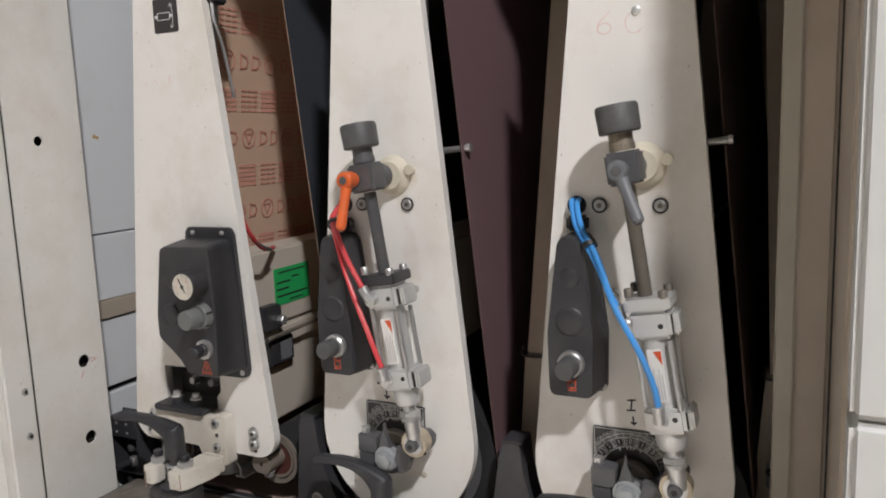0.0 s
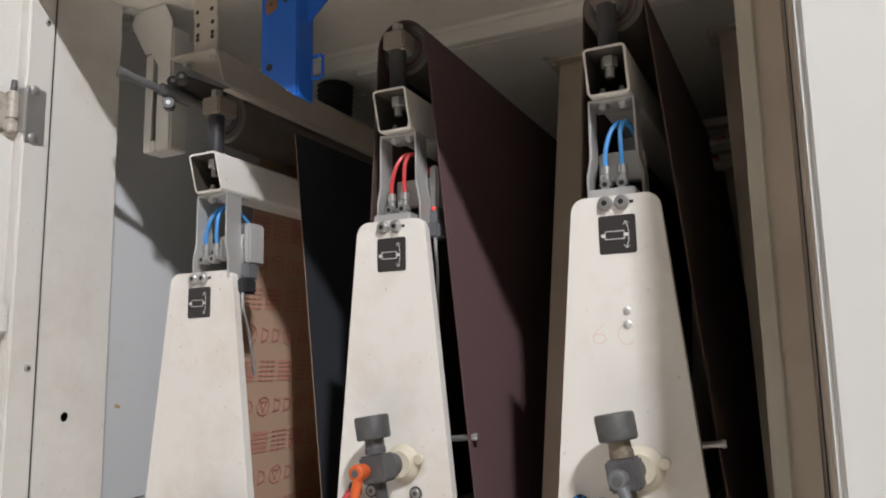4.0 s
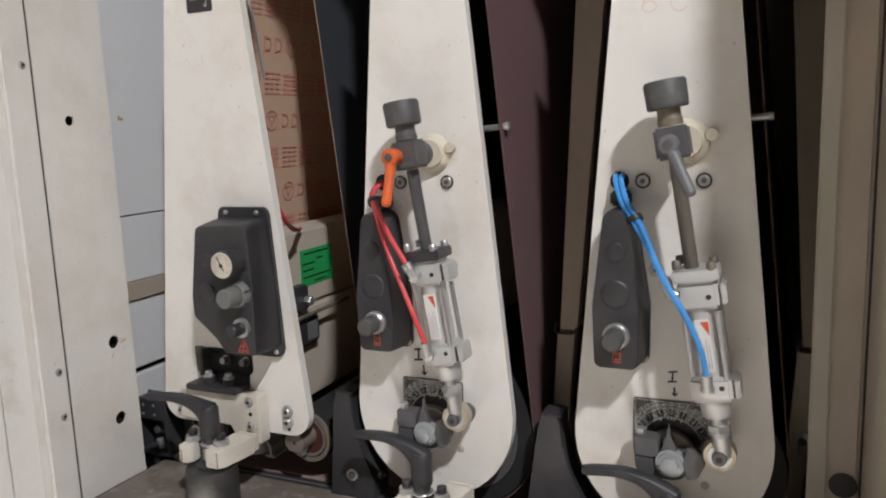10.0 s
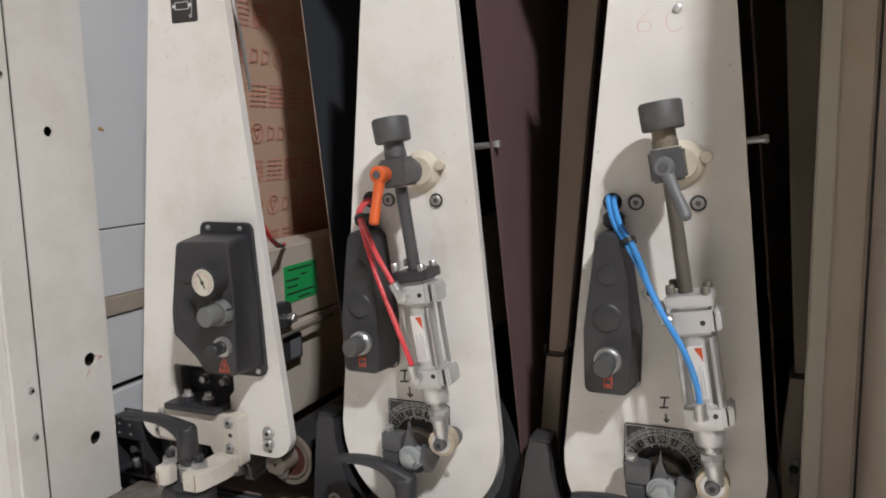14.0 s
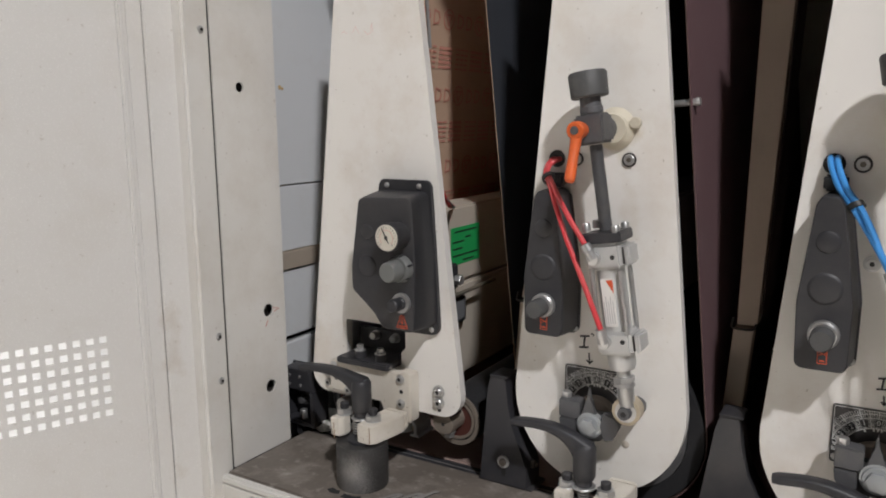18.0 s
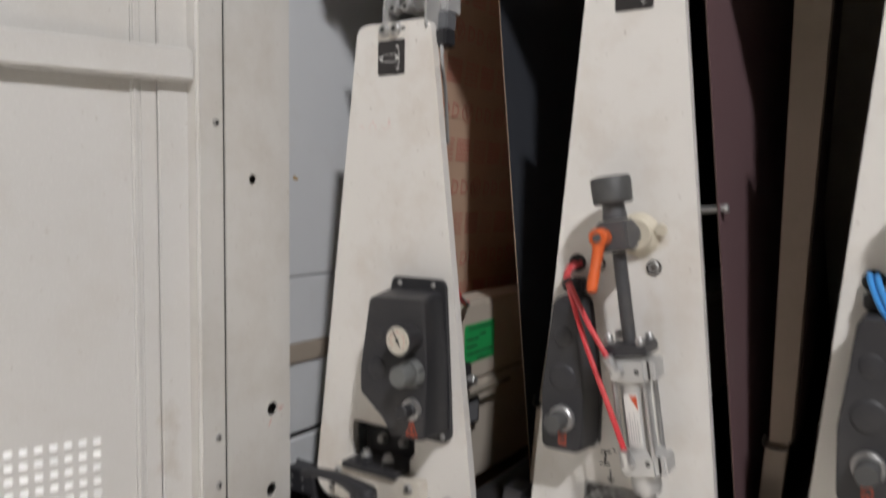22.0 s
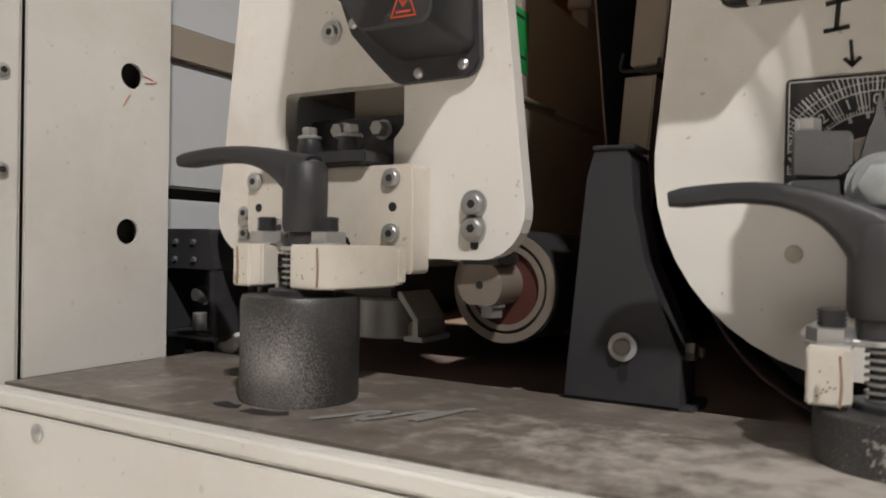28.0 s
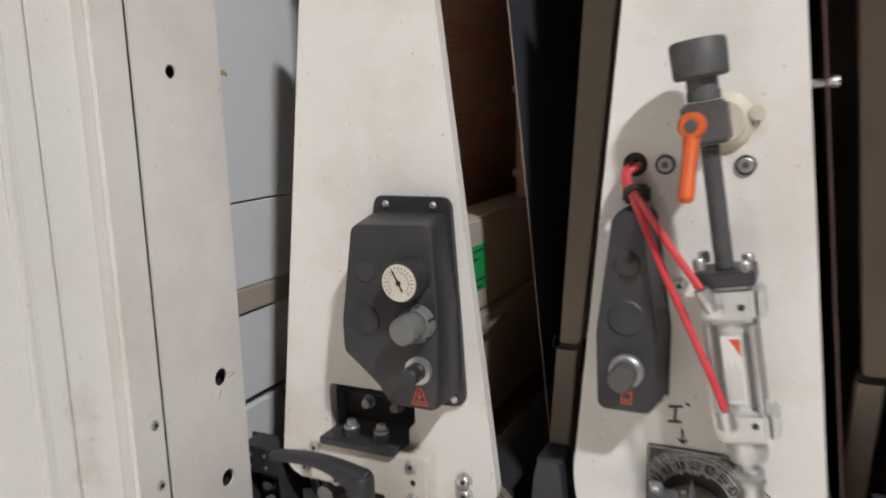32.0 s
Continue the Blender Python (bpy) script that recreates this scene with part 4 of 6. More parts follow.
def black_bracket(dx, dy, spread):
    """Folded black sheet bracket that stands on the bed rail, with a slotted screw."""
    root = thing("black_bracket", (-0.105 + dx, 0.02 + dy, -0.062), "black folded sheet steel bracket beside the roller", "bracket", "black brackets")
    out = [(-0.142, -0.060), (-0.066, -0.060), (-0.066, -0.028), (-0.078, 0.002), (-0.090, 0.030), (-0.097, 0.065), (-0.100, 0.098), (-0.102, 0.103), (-0.124, 0.103), (-0.129, 0.085)]
    out = [(-0.105 + (x + 0.105) * (1 + spread * max(0, 0.09 - z) / 0.15) + dx, z) for x, z in out]
    part("face_plate", prism(out, -0.006 + dy, -0.003 + dy, 0.0008), BLACKS, root)
    side = bmesh.new()
    for (ax, az), (bx, bz) in zip(out[1:8], out[2:9]):
        v = [side.verts.new(p) for p in ((ax, -0.0035 + dy, az), (bx, -0.0035 + dy, bz), (bx, 0.040 + dy, bz), (ax, 0.040 + dy, az))]
        side.faces.new(v)
    r = bmesh.ops.extrude_face_region(side, geom=side.faces[:])
    for v in r["geom"]:
        if isinstance(v, bmesh.types.BMVert):
            v.co.x -= 0.0022
    part("side_fold", side, BLACKS, root)
    part("top_lip", box(-0.125 + dx, -0.096 + dx, -0.008 + dy, 0.030 + dy, 0.1032, 0.1062, 0.001), BLACKS, root)
    part("foot", box(-0.146 + dx, -0.058 + dx, -0.004 + dy, 0.045 + dy, -0.066, -0.0602, 0.001), BLACKS, root)
    s = part("washer", ring((-0.102 + dx, -0.0062 + dy, -0.024), (-0.102 + dx, -0.0085 + dy, -0.024), 0.004, 0.0092), ALU, root)
    part("screw", turned((-0.102 + dx, -0.0085 + dy, -0.024), (-0.102 + dx, -0.0125 + dy, -0.024), [(0, 0.0056), (0.7, 0.0055), (1, 0.0048)], 18), DULL, s)
    part("slot", prism(rounded([(-0.1055 + dx, -0.047), (-0.0985 + dx, -0.047), (-0.0985 + dx, -0.030), (-0.1055 + dx, -0.030)], [0.003] * 4, 4), -0.0064 + dy, -0.0060 + dy), INK, root)
    part("side_nut", hexnut((-0.066 + dx, 0.012 + dy, -0.026), (-0.060 + dx, 0.012 + dy, -0.026), 0.0062), DULL, root)
    part("side_bolt", rod((-0.058 + dx, 0.012 + dy, -0.026), (-0.055 + dx, 0.012 + dy, -0.026), 0.0032), DULL, root)


def front_pin(root, name, x, y, z, r, h, material, seg=24, label=""):
    return part(name, turned((x, y, z), (x, y - h, z), [(0, r), (0.85, r), (1, r * 0.86)], seg), material, root, label)


def control_box_large():
    """Black moulded regulator box with a gauge, two knobs and blind domes, screwed to the first plate."""
    root = thing("control_box", (-0.245, -0.0175, 0.158), "black moulded regulator box with pressure gauge and knobs, dusty", "control box", "control boxes")
    plate = part("back_plate", prism(rounded([(-0.322, 0.226), (-0.310, 0.197), (-0.288, 0.174), (-0.269, 0.156), (-0.200, 0.157), (-0.204, 0.240), (-0.2130, 0.386), (-0.303, 0.386)], [0.006, 0.012, 0.016, 0.014, 0.012, 0.02, 0.010, 0.008], 5), -0.0245, -0.0175, 0.0015), BLACKP, root)
    front = rounded([(-0.3105, 0.229), (-0.288, 0.211), (-0.2705, 0.196), (-0.256, 0.176), (-0.202, 0.176), (-0.199, 0.277), (-0.2045, 0.368), (-0.295, 0.365), (-0.311, 0.262)], [0.010, 0.020, 0.020, 0.010, 0.009, 0.05, 0.010, 0.010, 0.05], 6)
    back = rounded([(-0.317, 0.229), (-0.297, 0.208), (-0.279, 0.190), (-0.265, 0.172), (-0.204, 0.172), (-0.207, 0.277), (-0.2165, 0.370), (-0.301, 0.370), (-0.318, 0.262)], [0.010, 0.020, 0.020, 0.010, 0.009, 0.05, 0.010, 0.010, 0.05], 6)
    bm = bmesh.new()
    n = len(front)
    rings = []
    for pts, y, grow in ((back, -0.0247, 1.0), (back, -0.044, 0.995), (front, -0.082, 1.0), (front, -0.0865, 0.990), (front, -0.0880, 0.965)):
        cx, cz = sum(p[0] for p in pts) / n, sum(p[1] for p in pts) / n
        rings.append([bm.verts.new((cx + (x - cx) * grow, y, cz + (z - cz) * grow)) for x, z in pts])
    for a, b in zip(rings, rings[1:]):
        for k in range(n):
            bm.faces.new((a[k], a[(k + 1) % n], b[(k + 1) % n], b[k]))
    bm.faces.new(rings[0][::-1])
    bm.faces.new(rings[-1])
    part("housing", bm, BLACKP, root)
    y = -0.088
    for x, z in ((-0.289, 0.3775), (-0.232, 0.3775), (-0.213, 0.165), (-0.249, 0.162), (-0.308, 0.205)):
        flat_screw(plate, x, -0.0246, z, 0.0042)
    for x, z, r in ((-0.280, 0.316, 0.011), (-0.281, 0.266, 0.016)):
        part("blind_dome", turned((x, y + 0.0005, z), (x, y - 0.0025, z), [(0, r), (0.6, r * 0.92), (1, r * 0.7)], 28), BLACKP, root)
    gx, gz = -0.2245, 0.315
    g = part("gauge", turned((gx, y, gz), (gx, y - 0.030, gz), [(0, 0.0185), (0.5, 0.0195), (0.9, 0.0205), (1, 0.0195)], 40), BLACKP, root, "round pressure gauge with a white dial")
    part("gauge_dial", rod((gx, y - 0.0298, gz), (gx, y - 0.0308, gz), 0.0182, 40, 0.0003), GAUGEW, g)
    ticks = bmesh.new()
    for k in range(19):
        a = radians(225 - 15 * k)
        r0 = 0.0125 if k % 3 == 0 else 0.0140
        ticks = join(ticks, strip_xz([(gx + r0 * math.cos(a), gz + r0 * math.sin(a)), (gx + 0.0158 * math.cos(a), gz + 0.0158 * math.sin(a))], 0.0006, y - 0.0308, 0.0002))
    part("gauge_scale", ticks, INK, g)
    part("gauge_arc", strip_xz([(gx + 0.0108 * math.cos(radians(a)), gz + 0.0108 * math.sin(radians(a))) for a in range(225, -46, -15)], 0.0006, y - 0.0308, 0.0002), PRINT, g)
    part("needle", strip_xz([(gx + 0.004, gz - 0.0075), (gx - 0.0065, gz + 0.0115)], 0.0014, y - 0.0312, 0.0004), INK, g)
    part("needle_hub", rod((gx, y - 0.0308, gz), (gx, y - 0.0325, gz), 0.0026, 14, 0.0004), INK, g)
    kx, kz = -0.221, 0.268
    k1 = part("regulator_collar", turned((kx, y, kz), (kx, y - 0.012, kz), [(0, 0.0195), (0.8, 0.0185), (1, 0.0165)], 32), GREYP, root)
    for k in range(6):
        a = radians(60 * k + 20)
        part("collar_notch", rod((kx + 0.0185 * math.cos(a), y - 0.0005, kz + 0.0185 * math.sin(a)), (kx + 0.0185 * math.cos(a), y - 0.0108, kz + 0.0185 * math.sin(a)), 0.0016, 8, 0.0003), BLACKP, k1)
    part("regulator_knob", turned((kx, y - 0.012, kz), (kx, y - 0.036, kz), [(0, 0.0125), (0.1, 0.0145), (0.9, 0.0140), (1, 0.0125)], 28), GREYP, root, "grey ribbed regulator knob")
    vx, vz = -0.221, 0.219
    part("valve_nut", ring((vx, y + 0.0005, vz), (vx, y - 0.0055, vz), 0.0092, 0.0142), STEEL, root)
    front_pin(root, "valve_stem", vx, y, vz, 0.0092, 0.010, BLACKP)
    part("valve_button", turned((vx, y - 0.010, vz), (vx, y - 0.027, vz), [(0, 0.0070), (0.3, 0.0096), (0.9, 0.0092), (1, 0.0078)], 24), BLACKP, root, "black valve button")
    f = y - 0.0002
    sx, sz = -0.222, 0.189
    part("warning_symbol", join(strip_xz([(sx - 0.009, sz - 0.007), (sx + 0.009, sz - 0.007), (sx + 0.002, sz + 0.011), (sx - 0.002, sz + 0.011), (sx - 0.009, sz - 0.007)], 0.0009, f),
                                strip_xz([(sx, sz + 0.008), (sx, sz - 0.001)], 0.0009, f), strip_xz([(sx - 0.005, sz - 0.004), (sx + 0.005, sz - 0.004)], 0.0012, f),
                                strip_xz([(sx - 0.0025, sz + 0.003), (sx, sz - 0.001), (sx + 0.0025, sz + 0.003)], 0.0008, f)), REDSIGN, root, "red triangle symbol")


def control_box_slim(dx, dz):
    """Tall black valve box, narrower at its top, with one knob."""
    root = thing("control_box", (-0.022 + dx, -0.001, 0.19 + dz), "slim black moulded valve box with one knob, dusty", "control box", "control boxes")
    pts = rounded([(-0.050, 0.190), (0.003, 0.190), (0.004, 0.265), (-0.011, 0.372), (-0.017, 0.381), (-0.034, 0.381), (-0.039, 0.372), (-0.052, 0.265)], [0.009, 0.009, 0.03, 0.008, 0.006, 0.006, 0.008, 0.03], 5)
    pts = [(x + dx, z + dz) for x, z in pts]
    n = len(pts)
    cx, cz = -0.023 + dx, 0.28 + dz
    bp = [(cx + (x - cx) * 1.085 + 0.004, cz + (z - cz) * 1.02 - 0.002) for x, z in pts]
    plate = part("back_plate", prism(bp, -0.006, -0.0004, 0.001), BLACKP, root)
    bm = bmesh.new()
    rings = []
    for y, grow, sh in ((-0.0062, 1.045, 0.003), (-0.030, 1.025, 0.001), (-0.044, 1.0, 0), (-0.049, 0.985, 0), (-0.0505, 0.95, 0)):
        rings.append([bm.verts.new((cx + (x - cx) * grow + sh, y, cz + (z - cz) * (1 + (grow - 1) * 0.4))) for x, z in pts])
    for a, b in zip(rings, rings[1:]):
        for k in range(n):
            bm.faces.new((a[k], a[(k + 1) % n], b[(k + 1) % n], b[k]))
    bm.faces.new(rings[0][::-1])
    bm.faces.new(rings[-1])
    part("housing", bm, BLACKP, root)
    part("cable_gland", box(-0.036 + dx, -0.012 + dx, -0.020, -0.002, 0.384 + dz, 0.402 + dz, 0.003), BLACKP, root)
    for x, z in ((0.005, 0.197), (-0.028, 0.192)):
        flat_screw(plate, x + dx, -0.0062, z + dz - 0.004, 0.0042)
    socket_screw(root, 0.0165 + dx, -0.0005, 0.305 + dz, 0.006, 0.005, 0.009)
    y = -0.0505
    for z, r in ((0.333, 0.0125), (0.282, 0.018)):
        part("blind_dome", turned((-0.024 + dx, y + 0.0005, z + dz), (-0.024 + dx, y - 0.0022, z + dz), [(0, r), (0.6, r * 0.93), (1, r * 0.75)], 28), BLACKP, root)
    kx, kz = -0.022 + dx, 0.232 + dz
    part("knob_collar", turned((kx, y, kz), (kx, y - 0.009, kz), [(0, 0.0160), (0.7, 0.0158), (1, 0.0135)], 32), STEEL, root, "bright threaded collar")
    part("knob", turned((kx, y - 0.009, kz), (kx, y - 0.033, kz), [(0, 0.0105), (0.15, 0.0122), (0.88, 0.0120), (1, 0.0104)], 28), KNOB, root, "dark grey push knob")
    sz = kz - 0.024
    part("symbol", join(strip_xz([(kx - 0.0045, sz - 0.009), (kx + 0.0045, sz - 0.009), (kx + 0.0045, sz + 0.008), (kx - 0.0045, sz + 0.008), (kx - 0.0045, sz - 0.009)], 0.0009, y),
                        strip_xz([(kx - 0.002, sz - 0.006), (kx + 0.002, sz - 0.006)], 0.0014, y), strip_xz([(kx - 0.004, sz), (kx + 0.004, sz + 0.003)], 0.001, y), strip_xz([(kx - 0.004, sz + 0.004), (kx + 0.004, sz + 0.001)], 0.001, y)), REDSIGN, root, "red outline symbol")


AX = Vector((0.153, 0, -0.988)).normalized()


def on_axis(dx, dz, z):
    """The point of a cylinder's leaning axis at height z."""
    t = (0.459 - z) / 0.988
    return Vector((0.041 + 0.153 * t + dx, -0.052, z + dz))


def axis_box(a, b, w, d, bevel=0.002):
    """A block round the axis from point a to b, w wide and d deep."""
    length = (b - a).length
    bm = box(-w / 2, w / 2, -d / 2, d / 2, 0, length, bevel)
    return moved(bm, Matrix.Translation(a) @ Matrix.Rotation(math.atan2((b - a).x, (b - a).z), 4, "Y"))


def tracking_knob(dx, dz, colour, lever_to, screw_material):
    """Hand knob, clamp block and threaded rod that set the cylinder."""
    root = thing("adjusting_knob", (0.04 + dx, -0.001, 0.46 + dz), "dark grey hand knob with clamp block, lever and threaded rod", "adjusting knob", "adjusting knobs")
    part("grease_boss", turned((0.050 + dx, -0.001, 0.459 + dz), (0.050 + dx, -0.014, 0.459 + dz), [(0, 0.027), (0.35, 0.025), (0.6, 0.020), (1, 0.018)], 32), GREASE, root, "cream pivot boss smeared with old grease")
    part("grease_nub", rod((0.078 + dx, -0.001, 0.466 + dz), (0.078 + dx, -0.010, 0.466 + dz), 0.007), GREASE, root)
    part("pivot", rod((0.041 + dx, -0.012, 0.459 + dz), (0.041 + dx, -0.030, 0.459 + dz), 0.016), CAST, root)
    c = on_axis(dx, dz, 0.459)
    part("clamp_block", axis_box(c - AX * 0.018, c + AX * 0.018, 0.036, 0.036, 0.003), CAST, root)
    part("knob_neck", turned(c - AX * 0.019, c - AX * 0.044, [(0, 0.0140), (0.3, 0.0140), (0.34, 0.0130), (1, 0.0130)], 28), screw_material, root)
    part("knob", turned(c - AX * 0.038, c - AX * 0.069, [(0, 0.0210), (0.06, 0.0228), (0.9, 0.0235), (1, 0.0215)], 40), KNOB, root)
    a, b = c + AX * 0.019, on_axis(dx, dz, 0.336 if screw_material is CAST else 0.318)
    part("threaded_rod", rod(a, b, 0.0076, 20), screw_material, root)
    n = int((b - a).length / 0.0021)
    for k in range(n):
        p = a.lerp(b, (k + 0.3) / n)
        part("thread", turned(p, p + AX * 0.0013, [(0, 0.0076), (0.5, 0.0085), (1, 0.0076)], 16), screw_material, root)
    h = Vector((c.x - 0.007 if lever_to[0] < 0.05 else c.x, -0.076, c.z - 0.001))
    part("lever_boss", turned((h.x, -0.074, h.z), (h.x, -0.098, h.z), [(0, 0.009), (0.4, 0.0108), (0.9, 0.0108), (1, 0.009)], 24), colour, root)
    part("lever_screw", rod((h.x, -0.0978, h.z), (h.x, -0.0995, h.z), 0.0052, 12, 0.0005), CAST, root)
    tip = Vector((lever_to[0] + dx, -0.108, lever_to[1] + dz))
    start = Vector((h.x, -0.088, h.z))
    d = (tip - start).normalized()
    part("lever_arm", turned(start, tip, [(0, 0.0095), (0.12, 0.0072), (0.5, 0.0060), (0.85, 0.0066), (0.96, 0.0062), (1, 0.0040)], 18), colour, root, "orange locking lever" if colour is ORANGE else "grey locking lever")
    return root


def pneumatic_cylinder(dx, dz, hose, hose_label, red):
    """Tie-rod air cylinder that hangs under the threaded rod, with ports, hoses, rod end and label."""
    root = thing("pneumatic_cylinder", on_axis(dx, dz, 0.15), "aluminium tie-rod air cylinder leaning on the plate", "pneumatic cylinder", "pneumatic cylinders")
    low = Vector((0, 0, 0)) if red else Vector((0.007, 0, -0.017))
    P = lambda z: on_axis(dx, dz, z) + low
    W, D = 0.044, 0.044
    part("mount_plate", axis_box(P(0.336), P(0.323), W + 0.006, D + 0.004, 0.0015), BLACKS if red else ALU, root)
    part("head_cap", axis_box(P(0.3225), P(0.291), W, D, 0.004), ALU, root)
    part("barrel", turned(P(0.2912), P(0.2138), [(0, 0.0172), (1, 0.0172)], 40), ALU, root, "smooth anodised barrel")
    part("end_cap", axis_box(P(0.214), P(0.185), W, D, 0.004), ALU, root)
    off = Vector((W / 2 + 0.0042, 0.004, 0))
    for z0, z1 in ((0.3215, 0.297), (0.2135, 0.1905)):
        part("cap_flange", axis_box(P(z0) + off, P(z1) + off, 0.008, D - 0.008, 0.0025), ALU, root)
        part("flange_groove", axis_box(P(z0 - 0.002) + off + Vector((-0.0035, -0.0185, 0)), P(z1 + 0.002) + off + Vector((-0.0035, -0.0185, 0)), 0.0016, 0.004, 0.0003), DARK, root)
    part("nose", turned(P(0.185), P(0.164), [(0, 0.0172), (0.7, 0.0172), (1, 0.0150)], 32), ALU, root)
    part("piston_rod", rod(P(0.165), P(0.150), 0.0085), STEEL, root)
    part("lock_nut", hexnut(P(0.154), P(0.147), 0.0135), STEEL, root)
    part("rod_fork", turned(P(0.147), P(0.116), [(0, 0.0125), (0.15, 0.0130), (0.2, 0.0105), (1, 0.0098)], 20), STEEL, root)
    for sx in (-1, 1):
        for sy in (-1, 1):
            o = Vector((sx * 0.0182, sy * 0.0182, 0))
            part("tie_rod", rod(P(0.2915) + o, P(0.2135) + o, 0.0031, 12), STEEL, root)
            part("tie_nut", turned(P(0.336) + o, P(0.346) + o, [(0, 0.0052), (0.8, 0.0052), (1, 0.004)], 12), STEEL if red else RUSTY, root)
    # rod end with bearing and pin
    e = Vector((0.093 + dx, -0.046, 0.109 + dz)) + low * 0.6
    part("rod_eye", ring(e + Vector((0, 0.009, 0)), e - Vector((0, 0.009, 0)), 0.0105, 0.0180), EYE, root, "greasy rod end bearing")
    part("eye_washer", ring(e + Vector((0, -0.009, 0)), e - Vector((0, 0.011, 0)), 0.008, 0.0135), STEEL, root)
    s = part("eye_screw", turned(e + Vector((0, 0.030, 0)), e - Vector((0, 0.020, 0)), [(0, 0.0085), (0.9, 0.0085), (1, 0.0075)], 20), CAST, root)
    part("socket", rod(e - Vector((0, 0.0196, 0)), e - Vector((0, 0.0205, 0)), 0.004, 6, 0.0002), INK, s)
    # label on the barrel
    yl = -0.052 - 0.0245
    m = Matrix.Translation(P(0.25)) @ Matrix.Rotation(math.atan2(AX.x, AX.z) + math.pi, 4, "Y")
    lab = part("label", moved(box(-0.009, 0.007, -0.0182, -0.0150, -0.030, 0.030, 0.0005), m), LABELW, root, "white product label")
    part("label_mark", moved(prism([(0.0065, 0.012), (0.0065, 0.028), (-0.002, 0.028)], -0.0186, -0.0182), m), REDSIGN, lab)
    for k in range(5):
        part("label_line", moved(box(-0.0075 + 0.0028 * k, -0.0067 + 0.0028 * k, -0.0185, -0.0181, -0.026, 0.002 + 0.006 * (k % 2), 0), m), PALEINK, lab)
    # ports: angled fittings and hoses
    for z, name in ((0.305, "upper"), (0.202, "lower")):
        up = name == "upper"
        p = P(z) + (Vector((-0.011, -0.0215, 0)) if red else Vector((-0.0215, -0.012, 0)) if up else Vector((-0.004, -0.0215, 0)))
        out = Vector((-0.011, -0.003, 0)) if up and not red else Vector((0.001, -0.011, -0.001))
        f = part("port_fitting", turned(p, p + out, [(0, 0.0082), (0.5, 0.0082), (0.55, 0.0072), (1, 0.0066)], 16), STEEL, root, "nickel plated angled fitting")
        q = p + out * 0.75
        lean = Vector((-0.010 if up else -0.003, -0.002, 0.018)) if red else Vector((-0.008, -0.001, 0.020)) if up else Vector((-0.002, -0.002, 0.020))
        part("fitting_barrel", turned(q, q + lean, [(0, 0.0062), (0.5, 0.0062), (0.55, 0.0070), (1, 0.0066)], 16), STEEL, f)
        part("port_plug", rod(P(z) + Vector((0.011, -0.0213, 0.002)), P(z) + Vector((0.011, -0.0226, 0.002)), 0.0030, 12, 0.0003), INK, root)
        k = 0.0036 if up else -0.0036
        end = q + lean
        if red:
            run = [(-0.033 + k * 0.6, -0.012, 0.413), (-0.029 + k * 0.6, -0.030, 0.404), (-0.018 + k * 0.8, -0.044, 0.393)]
        else:
            run = [(-0.026 + k, -0.014, 0.411), (-0.016 + k, -0.032, 0.390), (0.000 + k, -0.045, 0.369), (0.014 + k * 0.6, -0.054, 0.346)]
        run = [Vector((px + dx, py - (0.004 if up else 0.0), pz + dz)) for px, py, pz in run]
        last, way = run[-1], end - run[-1]
        if up:
            mid = [last + way * 0.5 + Vector((-0.001, -0.004, 0.001))]
        elif red:
            mid = [last + way * 0.35 + Vector((0, -0.008, 0.002)), last + way * 0.75 + Vector((0.001, -0.006, 0.002))]
        else:
            mid = [last + way * 0.30 + Vector((0.004, -0.020, 0.004)), last + way * 0.62 + Vector((0.010, -0.024, 0.006)), last + way * 0.86 + Vector((0.006, -0.010, 0.004))]
        part("air_hose", tube([(-0.028 + k + dx, 0.018, 0.420 + dz), (-0.028 + k + dx, -0.006, 0.419 + dz)] + run + mid + [end], 0.0034, 10, 8), hose, root, hose_label)
    ta, tb_ = ((-0.0235, -0.038, 0.3985), (-0.020, -0.042, 0.395)) if red else ((-0.003, -0.043, 0.374), (0.000, -0.0455, 0.369))
    part("cable_tie", ring(Vector(ta) + Vector((dx, 0, dz)), Vector(tb_) + Vector((dx, 0, dz)), 0.0072, 0.0090, 14), INK, root)
    return root


